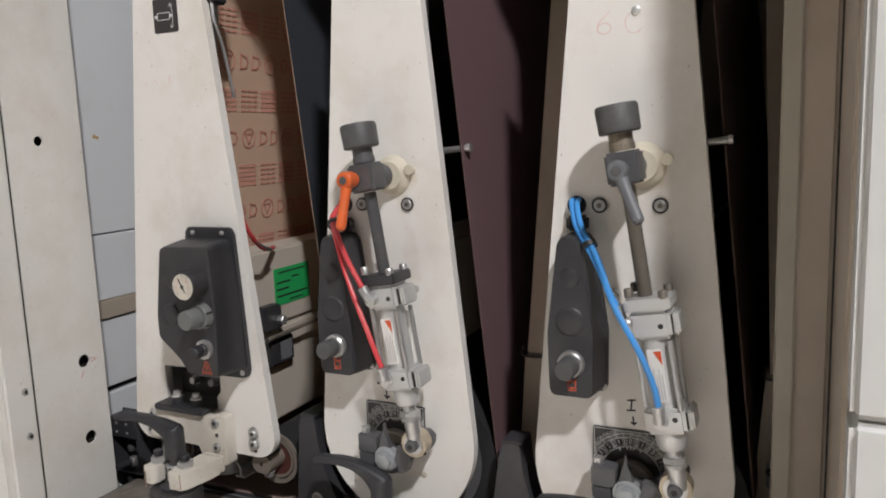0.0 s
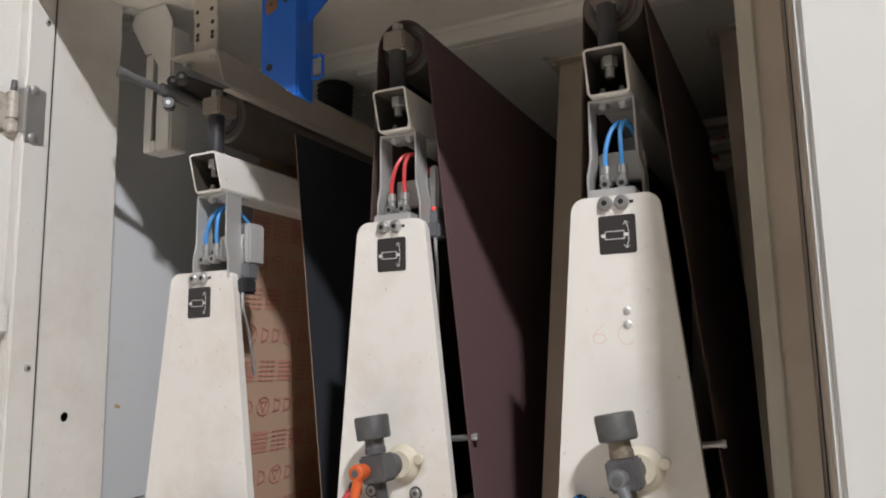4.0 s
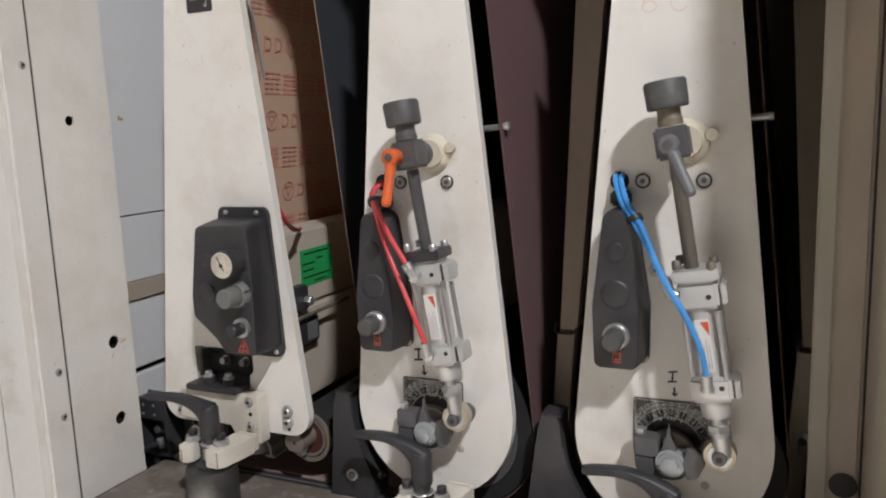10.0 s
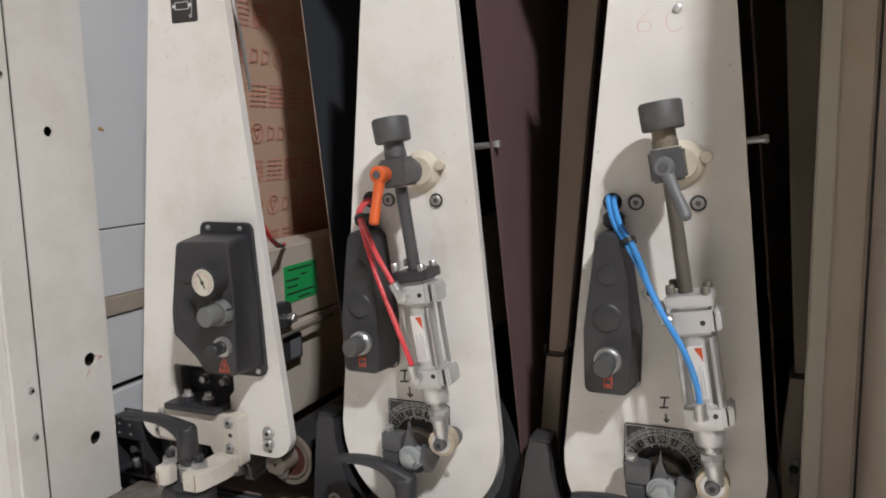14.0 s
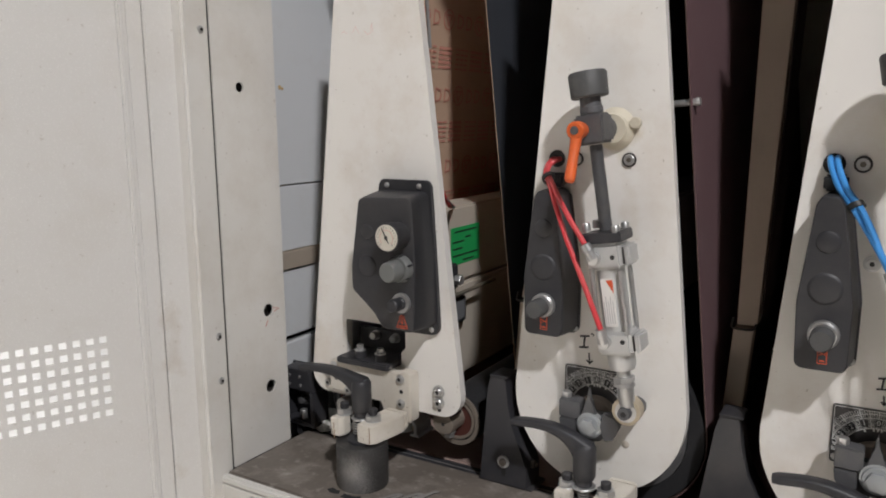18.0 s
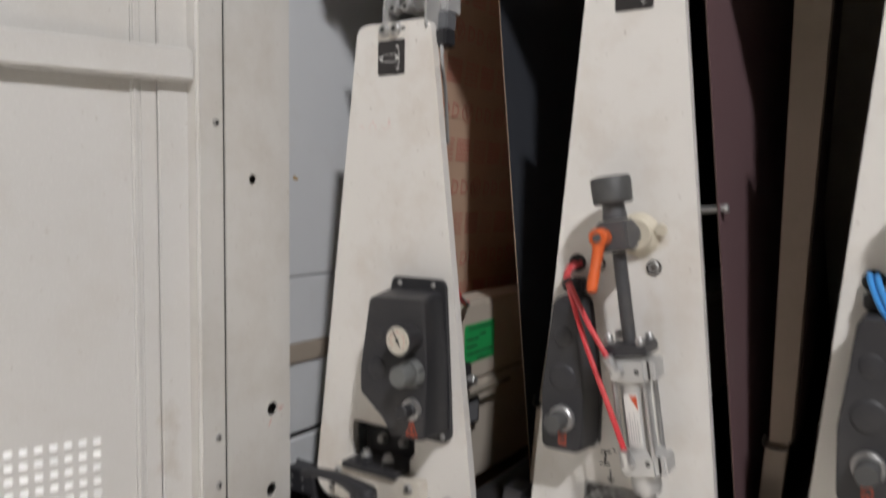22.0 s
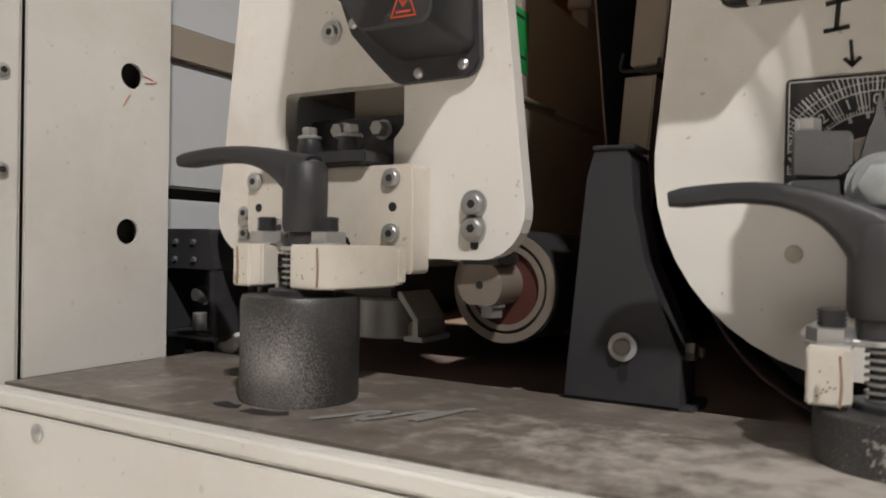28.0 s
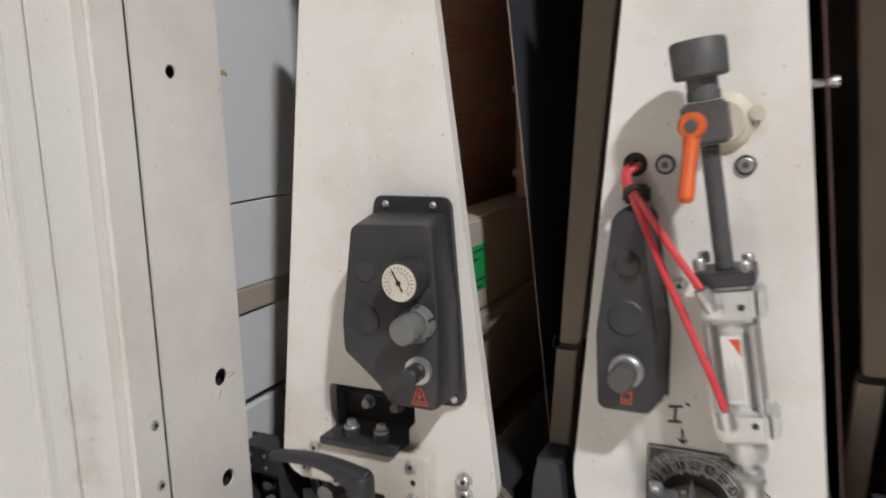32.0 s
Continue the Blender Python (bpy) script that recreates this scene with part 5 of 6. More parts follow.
def angle_scale(dx, dz, left):
    """Black scale plate with an arc of numbers, a pointer and the eccentric clamp arm in front."""
    root = thing("angle_scale", (0.036 + dx, -0.001, 0.07 + dz), "black engraved angle scale with white numbers on the ivory plate", "scale plate", "angle scales")
    part("scale_plate", prism(rounded([(-0.010 + dx, 0.070 + dz), (0.083 + dx, 0.070 + dz), (0.083 + dx, 0.140 + dz), (-0.010 + dx, 0.140 + dz)], [0.003] * 4, 3), -0.0020, -0.0003), STICKER, root)
    cx, cz, y = 0.0365 + dx, 0.082 + dz, -0.0020
    t = bmesh.new()
    for k in range(-34, 35):
        a = radians(90 - k * 2.5)
        r1 = min(0.0585, 0.0440 / max(abs(math.cos(a)), 1e-3), 0.0555 / max(abs(math.sin(a)), 1e-3))
        t = join(t, strip_xz([(cx + 0.0362 * math.cos(a), cz + 0.0362 * math.sin(a)), (cx + r1 * math.cos(a), cz + r1 * math.sin(a))], 0.0005 if k % 4 else 0.0010, y, 0.0002))
    part("scale_grid", t, SYMBOL, root)
    for r, w in ((0.0362, 0.0009), (0.0395, 0.0005), (0.0480, 0.0007), (0.0530, 0.0005)):
        part("scale_arc", strip_xz([(cx + r * math.cos(radians(a)), cz + r * math.sin(radians(a))) for a in range(0, 181, 4) if abs(r * math.cos(radians(a))) < 0.0445], w, y, 0.00025), SYMBOL, root)
    part("scale_border", strip_xz([(cx - 0.0445, 0.0845 + dz), (cx - 0.0445, 0.1380 + dz), (cx + 0.0445, 0.1380 + dz), (cx + 0.0445, 0.0845 + dz)], 0.0007, y, 0.00025), SYMBOL, root)
    part("scale_border", strip_xz([(cx - 0.0445, 0.0845 + dz), (cx - 0.0385, 0.0845 + dz)], 0.0007, y, 0.00025), SYMBOL, root)
    for a in (70, 84, 90, 97, 112):
        part("inner_mark", strip_xz([(cx + 0.0338 * math.cos(radians(a)), cz + 0.0338 * math.sin(radians(a))), (cx + 0.0352 * math.cos(radians(a)), cz + 0.0352 * math.sin(radians(a)))], 0.0018, y, 0.00025), SYMBOL, root)
    for k, s in enumerate("432101234"):
        a = radians(166 - k * 19)
        px, pz = cx + 0.0430 * math.cos(a), cz + 0.0430 * math.sin(a)
        part("number_field", moved(box(-0.0034, 0.0034, -0.0003, 0, -0.0046, 0.0046, 0), Matrix.Translation((px, y - 0.0002, pz)) @ Matrix.Rotation(math.pi / 2 - a, 4, "Y")), INK, root)
        part("number", text_mesh(s, 0.0084, Matrix.Translation((px, y - 0.0008, pz)) @ Matrix.Rotation(math.pi / 2 - a, 4, "Y") @ pose(0, 0, 0, 90)), SYMBOL, root)
    for x, z in ((-0.0045, 0.0765), (0.0775, 0.0765)):
        flat_screw(root, x + dx, y, z + dz, 0.0042)
    part("hub", turned((cx, -0.001, cz - 0.008), (cx, -0.016, cz - 0.008), [(0, 0.0295), (0.9, 0.0295), (1, 0.028)], 48), WORN, root, "bare tan steel hub")
    shape = lambda pts: [(px + dx, pz + dz) for px, pz in pts]
    arm = rounded(shape([(0.004, 0.060), (0.018, 0.049), (0.050, 0.049), (0.074, 0.076), (0.102, 0.092), (0.109, 0.104), (0.105, 0.118), (0.090, 0.118), (0.070, 0.090), (0.052, 0.088), (0.012, 0.088)]), [0.006, 0.012, 0.012, 0.02, 0.01, 0.01, 0.008, 0.008, 0.008, 0.004, 0.004], 4)
    part("clamp_arm", prism(arm, -0.030, -0.0165, 0.002), CAST, root, "dark cast clamp arm")
    part("clamp_jaw", prism(rounded(shape([(-0.003, 0.0795), (0.020, 0.0795), (0.026, 0.084), (0.026, 0.103), (-0.003, 0.105)]), [0.002, 0.003, 0.003, 0.003, 0.003], 3), -0.040, -0.0165, 0.0015), CAST, root)
    part("clamp_jaw", prism(rounded(shape([(-0.001, 0.064), (0.008, 0.056), (0.022, 0.056), (0.020, 0.0780), (-0.003, 0.0780)]), [0.004, 0.004, 0.002, 0.002, 0.002], 3), -0.040, -0.0165, 0.0015), CAST, root)
    part("clamp_jaw", prism(rounded(shape([(0.060, 0.056), (0.072, 0.060), (0.080, 0.078), (0.076, 0.092), (0.058, 0.096), (0.055, 0.076)]), [0.003] * 6, 3), -0.041, -0.0300, 0.002), CAST, root)
    part("split_screw", hexnut((0.004 + dx, -0.029, 0.103 + dz), (0.004 + dx, -0.029, 0.112 + dz), 0.0066), STEEL, root)
    part("pointer", prism(shape([(0.0270, 0.084), (0.0500, 0.084), (0.0415, 0.103), (0.0376, 0.124), (0.0345, 0.103)]), -0.0390, -0.0300, 0.0015), CAST, root)
    px, pz = 0.040 + dx, 0.074 + dz
    part("centre_washer", ring((px, -0.030, pz), (px, -0.0395, pz), 0.006, 0.0175), ZINC, root)
    part("centre_bolt", turned((px, -0.0395, pz), (px, -0.0425, pz), [(0, 0.0150), (1, 0.0142)], 28), ZINC, root)
    part("centre_bolt_head", hexnut((px, -0.0425, pz), (px, -0.0500, pz), 0.0115), ZINC, root)
    # hand-drawn mark and arrow over the scale
    mx, mz = (0.016 if left else 0.037) + dx, (0.1745 if left else 0.1705) + dz
    k, w = (0.82, 0.0026) if left else (0.66, 0.0021)
    part("ink_mark", join(strip_xz([(mx - 0.006 * k, mz + 0.009 * k), (mx + 0.007 * k, mz + 0.011 * k)], w, -0.0004), strip_xz([(mx + 0.0005, mz + 0.010 * k), (mx - 0.0005, mz - 0.009 * k)], w, -0.0004), strip_xz([(mx - 0.007 * k, mz - 0.010 * k), (mx + 0.006 * k, mz - 0.0085 * k)], w, -0.0004)), INK, root, "handwritten ink mark")
    if left:
        part("ink_tick", strip_xz([(mx + 0.0105, mz + 0.0125), (mx + 0.0125, mz + 0.0112)], 0.0022, -0.0004), INK, root)
    ax, az = mx + (0.008 if left else 0.003), 0.150 + dz
    k = 1.0 if left else 0.7
    part("ink_arrow", join(strip_xz([(ax - 0.001, az + 0.009 * k), (ax, az - 0.003 * k)], 0.0019, -0.0004), strip_xz([(ax - 0.0034 * k, az - 0.001 * k), (ax, az - 0.0045 * k), (ax + 0.0034 * k, az - 0.001 * k)], 0.0021, -0.0004)), INK, root)


def main_plate(dx):
    arc = [(0.0345 + 0.1205 * math.cos(radians(a)) + dx, 0.092 + 0.126 * math.sin(radians(a))) for a in range(0, -181, -8)]
    top = rounded([(-0.086 + dx, 0.10), (-0.022 + dx, 0.803), (0.089 + dx, 0.803), (0.155 + dx, 0.10)], [0, 0.017, 0.017, 0], 6)
    return prism(top + arc[0:], 0.0, 0.014, 0.0015)


def head(dx, hose, hose_label, first):
    root = thing("sanding_head", (0.037 + dx, 0.0, -0.03), "tapered ivory steel tension plate with fork and hoses above", "sanding head", "sanding heads")
    plate = part("tension_plate", main_plate(dx), PLATE, root)
    for x, z in ((0.0, 0.42), (0.07, 0.42)):
        socket_screw(root, x + dx, 0.0, z, 0.0070, 0.0040, 0.0092, rim=DARK)
    for x in (0.022, 0.043):
        socket_screw(root, x + dx, 0.0, 0.793, 0.0080, 0.007, 0.0098)
    part("slot", box(0.050 + dx, 0.058 + dx, -0.0003, 0.003, 0.7905, 0.7955, 0.0005), INK, root)
    icon(root, 0.012 + dx, 0.777, 0.0)
    for x, z in ((-0.004, 0.038), (0.077, 0.041), (0.077, 0.306)):
        part("plug", turned((x + dx, 0.0, z), (x + dx, -0.0015, z), [(0, 0.0052), (0.6, 0.005), (1, 0.004)], 16), STEEL if z > 0.2 else BEIGE, root)
    part("hose_hole", rod((-0.028 + dx, 0.0006, 0.420), (-0.028 + dx, -0.0004, 0.420), 0.0115, 24, 0.0002), INK, root)
    if not first:
        for z in (0.656, 0.639):
            part("rivet", turned((0.042 + dx, 0.0, z), (0.042 + dx, -0.003, z), [(0, 0.0052), (0.6, 0.0048), (1, 0.003)], 16), ALU, root)
        six = [(0.006 + 0.010 * math.cos(radians(a)) * 0.8 + dx, 0.622 + 0.006 * math.sin(radians(a))) for a in range(0, 361, 30)]
        part("crayon_mark", join(strip_xz([(0.012 + dx, 0.640), (-0.001 + dx, 0.628), (-0.002 + dx, 0.620)], 0.0009, 0.0, 0.0002), strip_xz(six, 0.0009, 0.0, 0.0002),
                                 strip_xz([(0.040 + 0.010 * math.cos(radians(a)) + dx, 0.626 + 0.012 * math.sin(radians(a))) for a in range(40, 330, 20)], 0.0009, 0.0, 0.0002)), FAINT, root, "faint pink crayon mark")
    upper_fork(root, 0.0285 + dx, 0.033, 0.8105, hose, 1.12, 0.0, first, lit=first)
    part("side_rod", turned((0.085 + dx, 0.052, 0.487), (0.142 + dx, 0.052, 0.492), [(0, 0.0045), (0.9, 0.0045), (0.92, 0.0058), (1, 0.005)], 14), STEEL, root, "bare steel rod")
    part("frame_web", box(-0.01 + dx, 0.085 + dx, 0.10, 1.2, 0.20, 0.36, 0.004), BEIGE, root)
    part("spacer", rod((0.037 + dx, 0.0145, 0.30), (0.037 + dx, 0.10, 0.30), 0.03), DARK, root)
    return root


for n, (dx, hose, lab) in enumerate(((0.0, REDH, "red plastic air hose"), (0.328, BLUEH, "blue plastic air hose"))):
    first = n == 0
    dz = 0.0 if first else 0.007
    head(dx, hose, lab, first)
    roller("tension_roller", 0.034 + dx, 0.060, 1.087, 0.042, 1.15, "dull steel tension roller with bearing face above a head", DULL)
    roller("contact_drum", 0.060 + dx, 0.045, 0.045, 0.110, 1.15, "black rubber covered contact drum", RUBBER)
    belt("abrasive_belt", loop((0.034 + dx, 1.087), 0.0435, (0.052 + dx, 0.050), 0.121, (0.060 + dx, 0.045), 0.114), 0.042 if first else 0.060, 1.15,
         BELTMR if first else BELTBR, BELTBR, "maroon abrasive belt stretched over the second head" if first else "dark brown abrasive belt stretched over the third head", "dark backing")
    control_box_slim(dx, dz)
    tracking_knob(dx, dz, ORANGE if first else GREYC, (0.033, 0.398) if first else (0.067, 0.405), CAST if first else RUSTY)
    pneumatic_cylinder(dx, dz, hose, lab, first)
    angle_scale(dx, dz, first)
    guard_strip(-0.326 + dx)
    clamp(0.050 + dx, -0.062, -0.006, "2" if first else "")
    lever(0.040 + dx, -0.054, 0.054, (-0.062 + dx, -0.060, 0.067), BLACKP, "black plastic clamp lever pointing aside above a pale clamp")
    pot(0.050 + dx, -0.060, -0.062, -0.036, 0.039)
guard_strip(0.329)
black_bracket(0.0, 0.0, 0.0)
black_bracket(0.318, 0.012, 0.25)


# ---- the first head, lower and further forward ----
def first_head():
    y = -0.017
    root = thing("sanding_head", (-0.30, y, 0.02), "tapered ivory steel tension plate, notched at its foot", "sanding head", "sanding heads")
    out = rounded([(-0.4585, 0.029), (-0.3805, 0.029), (-0.3805, 0.159), (-0.266, 0.159), (-0.266, 0.127), (-0.2745, 0.117), (-0.2745, 0.029), (-0.1635, 0.029), (-0.2465, 0.749), (-0.3745, 0.749)], [0.032, 0, 0.005, 0.005, 0.001, 0.001, 0, 0.034, 0.018, 0.018], 6)
    bm = bmesh.new()
    ring_ = [bm.verts.new((x, y, z)) for x, z in out]
    edges = [bm.edges.new((ring_[k], ring_[(k + 1) % len(ring_)])) for k in range(len(ring_))]
    bmesh.ops.triangle_fill(bm, edges=edges, use_beauty=True)
    r = bmesh.ops.extrude_face_region(bm, geom=bm.faces[:])
    for v in r["geom"]:
        if isinstance(v, bmesh.types.BMVert):
            v.co.y += 0.014
    part("tension_plate", bm, PLATE, root, smooth=False)
    icon(root, -0.3365, 0.7240, y)
    for x in (-0.3245, -0.3050):
        socket_screw(root, x, y, 0.7385, 0.0080, 0.007, 0.0098)
    part("slot", box(-0.297, -0.289, y - 0.0003, y + 0.003, 0.7360, 0.7410, 0.0005), INK, root)
    socket_screw(root, -0.334, y, 0.203, 0.0060, 0.005, 0.0095)
    for z in (0.068, 0.051):
        socket_screw(root, -0.2055, y - 0.001, z, 0.0068, 0.006, 0.0098)
    part("slot_mark", prism(rounded([(-0.2085, 0.036), (-0.2025, 0.036), (-0.2025, 0.049), (-0.2085, 0.049)], [0.002] * 4, 3), y - 0.0006, y + 0.001), INK, root)
    for x, z in ((-0.4215, 0.0625), (-0.4210, 0.0455), (-0.4080, 0.0410)):
        socket_screw(root, x, y, z, 0.0058, 0.005)
    for x, dx_, dz in ((-0.372, 0.010, 0.003), (-0.352, 0.012, 0.008), (-0.330, 0.013, -0.005), (-0.318, 0.004, 0.010)):
        part("crayon_mark", strip_xz([(x, 0.602), (x + dx_ * 0.5, 0.602 + dz), (x + dx_, 0.600)], 0.0007, y, 0.0002), FAINT, root, "faint pink crayon stroke")
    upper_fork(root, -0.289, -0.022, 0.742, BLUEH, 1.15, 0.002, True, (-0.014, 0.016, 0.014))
    # black angle in the notch
    part("notch_angle", box(-0.380, -0.268, y + 0.030, y + 0.036, 0.097, 0.141, 0.002), BLACKS, root)
    ledge = part("notch_ledge", box(-0.376, -0.277, y - 0.034, y + 0.030, 0.096, 0.106, 0.002), BLACKS, root, "black steel ledge with bolts")
    for x in (-0.343, -0.304):
        f = part("notch_bolt", hexnut((x, y + 0.030, 0.130), (x, y + 0.018, 0.130), 0.0062), STEEL, root)
        part("bolt_washer", ring((x, y + 0.0305, 0.130), (x, y + 0.028, 0.130), 0.004, 0.0080), STEEL, f)
    for x in (-0.339, -0.300):
        part("rubber_buffer", turned((x, y - 0.019, 0.104), (x, y - 0.019, 0.117), [(0, 0.0082), (0.5, 0.0098), (1, 0.0082)], 20), BLACKS, ledge)
        part("buffer_washer", rod((x, y - 0.019, 0.117), (x, y - 0.019, 0.120), 0.0092), STEEL, ledge)
        part("buffer_bolt", hexnut((x, y - 0.019, 0.120), (x, y - 0.019, 0.1265), 0.0060), STEEL, ledge)
    # flange that carries the clamp
    f = -0.0415
    fl = part("flange", prism(rounded([(-0.398, 0.045), (-0.296, 0.045), (-0.288, 0.020), (-0.2415, 0.018), (-0.2415, 0.0955), (-0.398, 0.0945)], [0.004, 0, 0, 0.004, 0.004, 0.004], 3), f, y - 0.0006, 0.0015), FLANGEP, root, "ivory flange plate with four screws")
    for x, z in ((-0.2595, 0.0855), (-0.2590, 0.0465), (-0.3885, 0.0860), (-0.3600, 0.0500)):
        socket_screw(fl, x, f, z, 0.0060, 0.004, 0.0072)
    for x in (-0.2585, -0.3850):
        part("pin_hole", rod((x, f + 0.0002, 0.0655), (x, f - 0.0004, 0.0655), 0.0034, 12, 0.0002), INK, fl)
    part("frame_box", box(-0.36, -0.290, 0.045, 1.20, 0.19, 0.325, 0.004), BEIGE, root, "beige beam inside the belt loop")
    part("frame_box", box(-0.36, -0.286, 0.045, 1.20, 0.02, 0.187, 0.004), BEIGE, root)
    part("spacer", rod((-0.30, -0.0205, 0.27), (-0.30, 0.045, 0.27), 0.03), DARK, root)


first_head()
control_box_large()
clamp(-0.292, -0.100, 0.038)
lever(-0.296, -0.091, 0.093, (-0.408, -0.096, 0.097), BLACKP, "black plastic clamp lever on the first clamp foot, pointing aside")
pot(-0.288, -0.103, -0.062, 0.005, 0.0385)
roller("tension_roller", -0.295, 0.016, 1.014, 0.043, 1.15, "steel tension roller above the first head, bare at its end", DULL)


def worn_roller(x, y, z, r, length):
    """Guide roller with stepped tan end rings, a dark red seal and a thick shaft with flats."""
    root = thing("guide_roller", (x, y, z), "rubber covered guide roller with tan end rings and red seal", "roller", "guide rollers")
    part("shell", ring((x, y + 0.003, z), (x, y + length, z), r * 0.82, r, 48), RUBBER, root)
    part("end_ring", ring((x, y - 0.001, z), (x, y + 0.02, z), r * 0.82, r * 0.97, 48), WORN, root)
    part("groove", ring((x, y + 0.004, z), (x, y + 0.02, z), r * 0.76, r * 0.82, 48), DARK, root)
    part("inner_ring", ring((x, y, z), (x, y + 0.02, z), r * 0.66, r * 0.76, 48), WORN, root)
    part("bearing_seal", ring((x, y + 0.003, z), (x, y + 0.02, z), r * 0.3, r * 0.66, 48), REDRING, root)
    c = [(0.0175 * math.cos(radians(a)), max(-0.0145, min(0.0145, 0.0175 * math.sin(radians(a))))) for a in range(0, 360, 9)]
    shaft = part("shaft", prism([(x - 0.003 + px, z + 0.003 + pz) for px, pz in c], y - 0.034, y + 0.02, 0.0008), WORN, root, "worn thick shaft end with flats")
    part("centre_hole", rod((x - 0.003, y - 0.0338, z + 0.003), (x - 0.003, y - 0.0346, z + 0.003), 0.0028, 12, 0.0003), INK, shaft)
    part("shaft_washer", rod((x, y - 0.020, z - 0.0135), (x, y - 0.020, z - 0.0115), 0.010, 20, 0.0004), STEEL, root)
    part("shaft_bolt", hexnut((x, y - 0.020, z - 0.021), (x, y - 0.020, z - 0.0135), 0.0085), STEEL, root)
    part("shaft_block", box(x - 0.018, x + 0.014, y - 0.036, y - 0.004, z + 0.0176, z + 0.026, 0.0015), BLACKS, root)


worn_roller(-0.204, 0.029, 0.008, 0.043, 1.18)
roller("guide_roller", -0.400, 0.018, 0.006, 0.043, 1.18, "rubber covered guide roller beside the side wall", RUBBER)
b1 = belt("abrasive_belt", loop((-0.290, 1.004), 0.0415, (-0.400, 0.006), 0.0445, (-0.197, 0.006), 0.0445), 0.150, 1.12, BELTDK, BACKING, "blue-black abrasive belt with printed brown paper backing", "brown paper backing with red print")


def backing_print(root):
    """Printed rows on the inside of the belt's far strand: rings with wedges, line groups and bars."""
    p_top, p_low = Vector((-0.3290, 1.004)), Vector((-0.4418, 0.006))
    d = (p_low - p_top).normalized()
    nrm = Vector((-d.y, d.x))
    if nrm.x < 0:
        nrm = -nrm
    rot = Matrix(((0, nrm.x, -d.x, 0), (1, 0, 0, 0), (0, nrm.y, -d.y, 0), (0, 0, 0, 1)))

    def lay(bm, along, y):
        c = p_top + d * along + nrm * 0.0002
        return moved(bm, Matrix.Translation((c.x, y, c.y)) @ rot)

    for col in range(8):
        y = 0.175 + col * 0.058
        for row in range(13):
            s = 0.08 + row * 0.068
            kind = (row + 2 * (col % 2)) % 4
            if kind == 0:
                bm = ring((0, 0, 0), (0, 0.0006, 0), 0.0165, 0.0185, 28)
                bm = join(bm, moved(strip_xz([(-0.010, 0.008), (0, -0.010), (0.010, 0.008), (-0.010, 0.008)], 0.0025, 0), Matrix.Translation((0, 0.0006, 0))))
                part("printed_ring", lay(bm, s, y), PRINT, root)
            elif kind == 2:
                for k in range(2):
                    bm = strip_xz([(-0.009, 0.012), (0.006, 0.009), (0.010, 0), (0.006, -0.009), (-0.009, -0.012), (-0.009, 0.012)], 0.0028, 0)
                    part("printed_mark", lay(moved(bm, Matrix.Translation((0, 0.0006, 0))), s, y - 0.016 + 0.032 * k), PRINT, root)
            else:
                bm = bmesh.new()
                for k in range(5):
                    for j in range(8 if kind == 1 else 3):
                        bm = join(bm, box(-0.024 + j * 0.006, -0.0205 + j * 0.006, 0, 0.0006, -0.020 + k * 0.0085, -0.0145 + k * 0.0085, 0) if kind == 1 else box(-0.022 + j * 0.016, -0.010 + j * 0.016, 0, 0.0006, -0.020 + k * 0.009, -0.017 + k * 0.009, 0))
                part("printed_block", lay(bm, s, y), PRINT, root)


backing_print(b1)

# things on the first head's beam
lab = thing("inspection_label", (-0.2895, 0.20, 0.24), "green inspection label stuck on the beige beam", "label")
part("label_sheet", box(-0.2898, -0.2890, 0.160, 0.262, 0.222, 0.288, 0), GREEN, lab)
for y0, y1, z in ((0.172, 0.25, 0.280), (0.166, 0.205, 0.262), (0.166, 0.20, 0.250), (0.166, 0.255, 0.238), (0.21, 0.23, 0.268), (0.20, 0.24, 0.228)):
    part("label_line", box(-0.2890, -0.2886, y0, y1, z - 0.0014, z + 0.0014, 0), INK, lab)
sw = thing("limit_switch", (-0.28, 0.13, 0.17), "small black limit switch with a bright bolt", "switch")
part("body", box(-0.2898, -0.268, 0.105, 0.150, 0.188, 0.232, 0.003), BLACKP, sw)
part("bolt", hexnut((-0.268, 0.140, 0.205), (-0.256, 0.140, 0.205), 0.009), STEEL, sw)
part("cover", box(-0.2858, -0.270, 0.115, 0.180, 0.125, 0.172, 0.003), BLACKP, sw)
part("cover_window", box(-0.2698, -0.2690, 0.140, 0.172, 0.132, 0.165, 0.001), GREYC, sw)
part("plunger", rod((-0.262, 0.10, 0.180), (-0.262, 0.27, 0.183), 0.0035), RUSTY, sw, "thin brown steel rod")
wire = thing("cable_bundle", (-0.23, 0.03, 0.35), "red and grey cables hanging beside the beam", "cable")
part("red_cable", tube([(-0.262, 0.01, 0.52), (-0.246, 0.02, 0.44), (-0.236, 0.035, 0.38), (-0.245, 0.08, 0.34), (-0.285, 0.16, 0.328)], 0.0035, 8, 6), REDH, wire)
part("grey_cable", tube([(-0.256, 0.01, 0.47), (-0.246, 0.03, 0.40), (-0.238, 0.06, 0.352), (-0.26, 0.12, 0.331)], 0.003, 8, 6), GREYC, wire)

ir = thing("inner_rail", (-0.315, 0.50, 0.33), "pale steel rail with flanges inside the first belt", "rail")
part("rail", box(-0.325, -0.303, 0.49, 0.515, 0.326, 0.86, 0.002), BEIGE, ir)
for z in (0.36, 0.50, 0.66):
    part("rail_flange", box(-0.329, -0.296, 0.482, 0.523, z, z + 0.014, 0.002), BEIGE, ir)

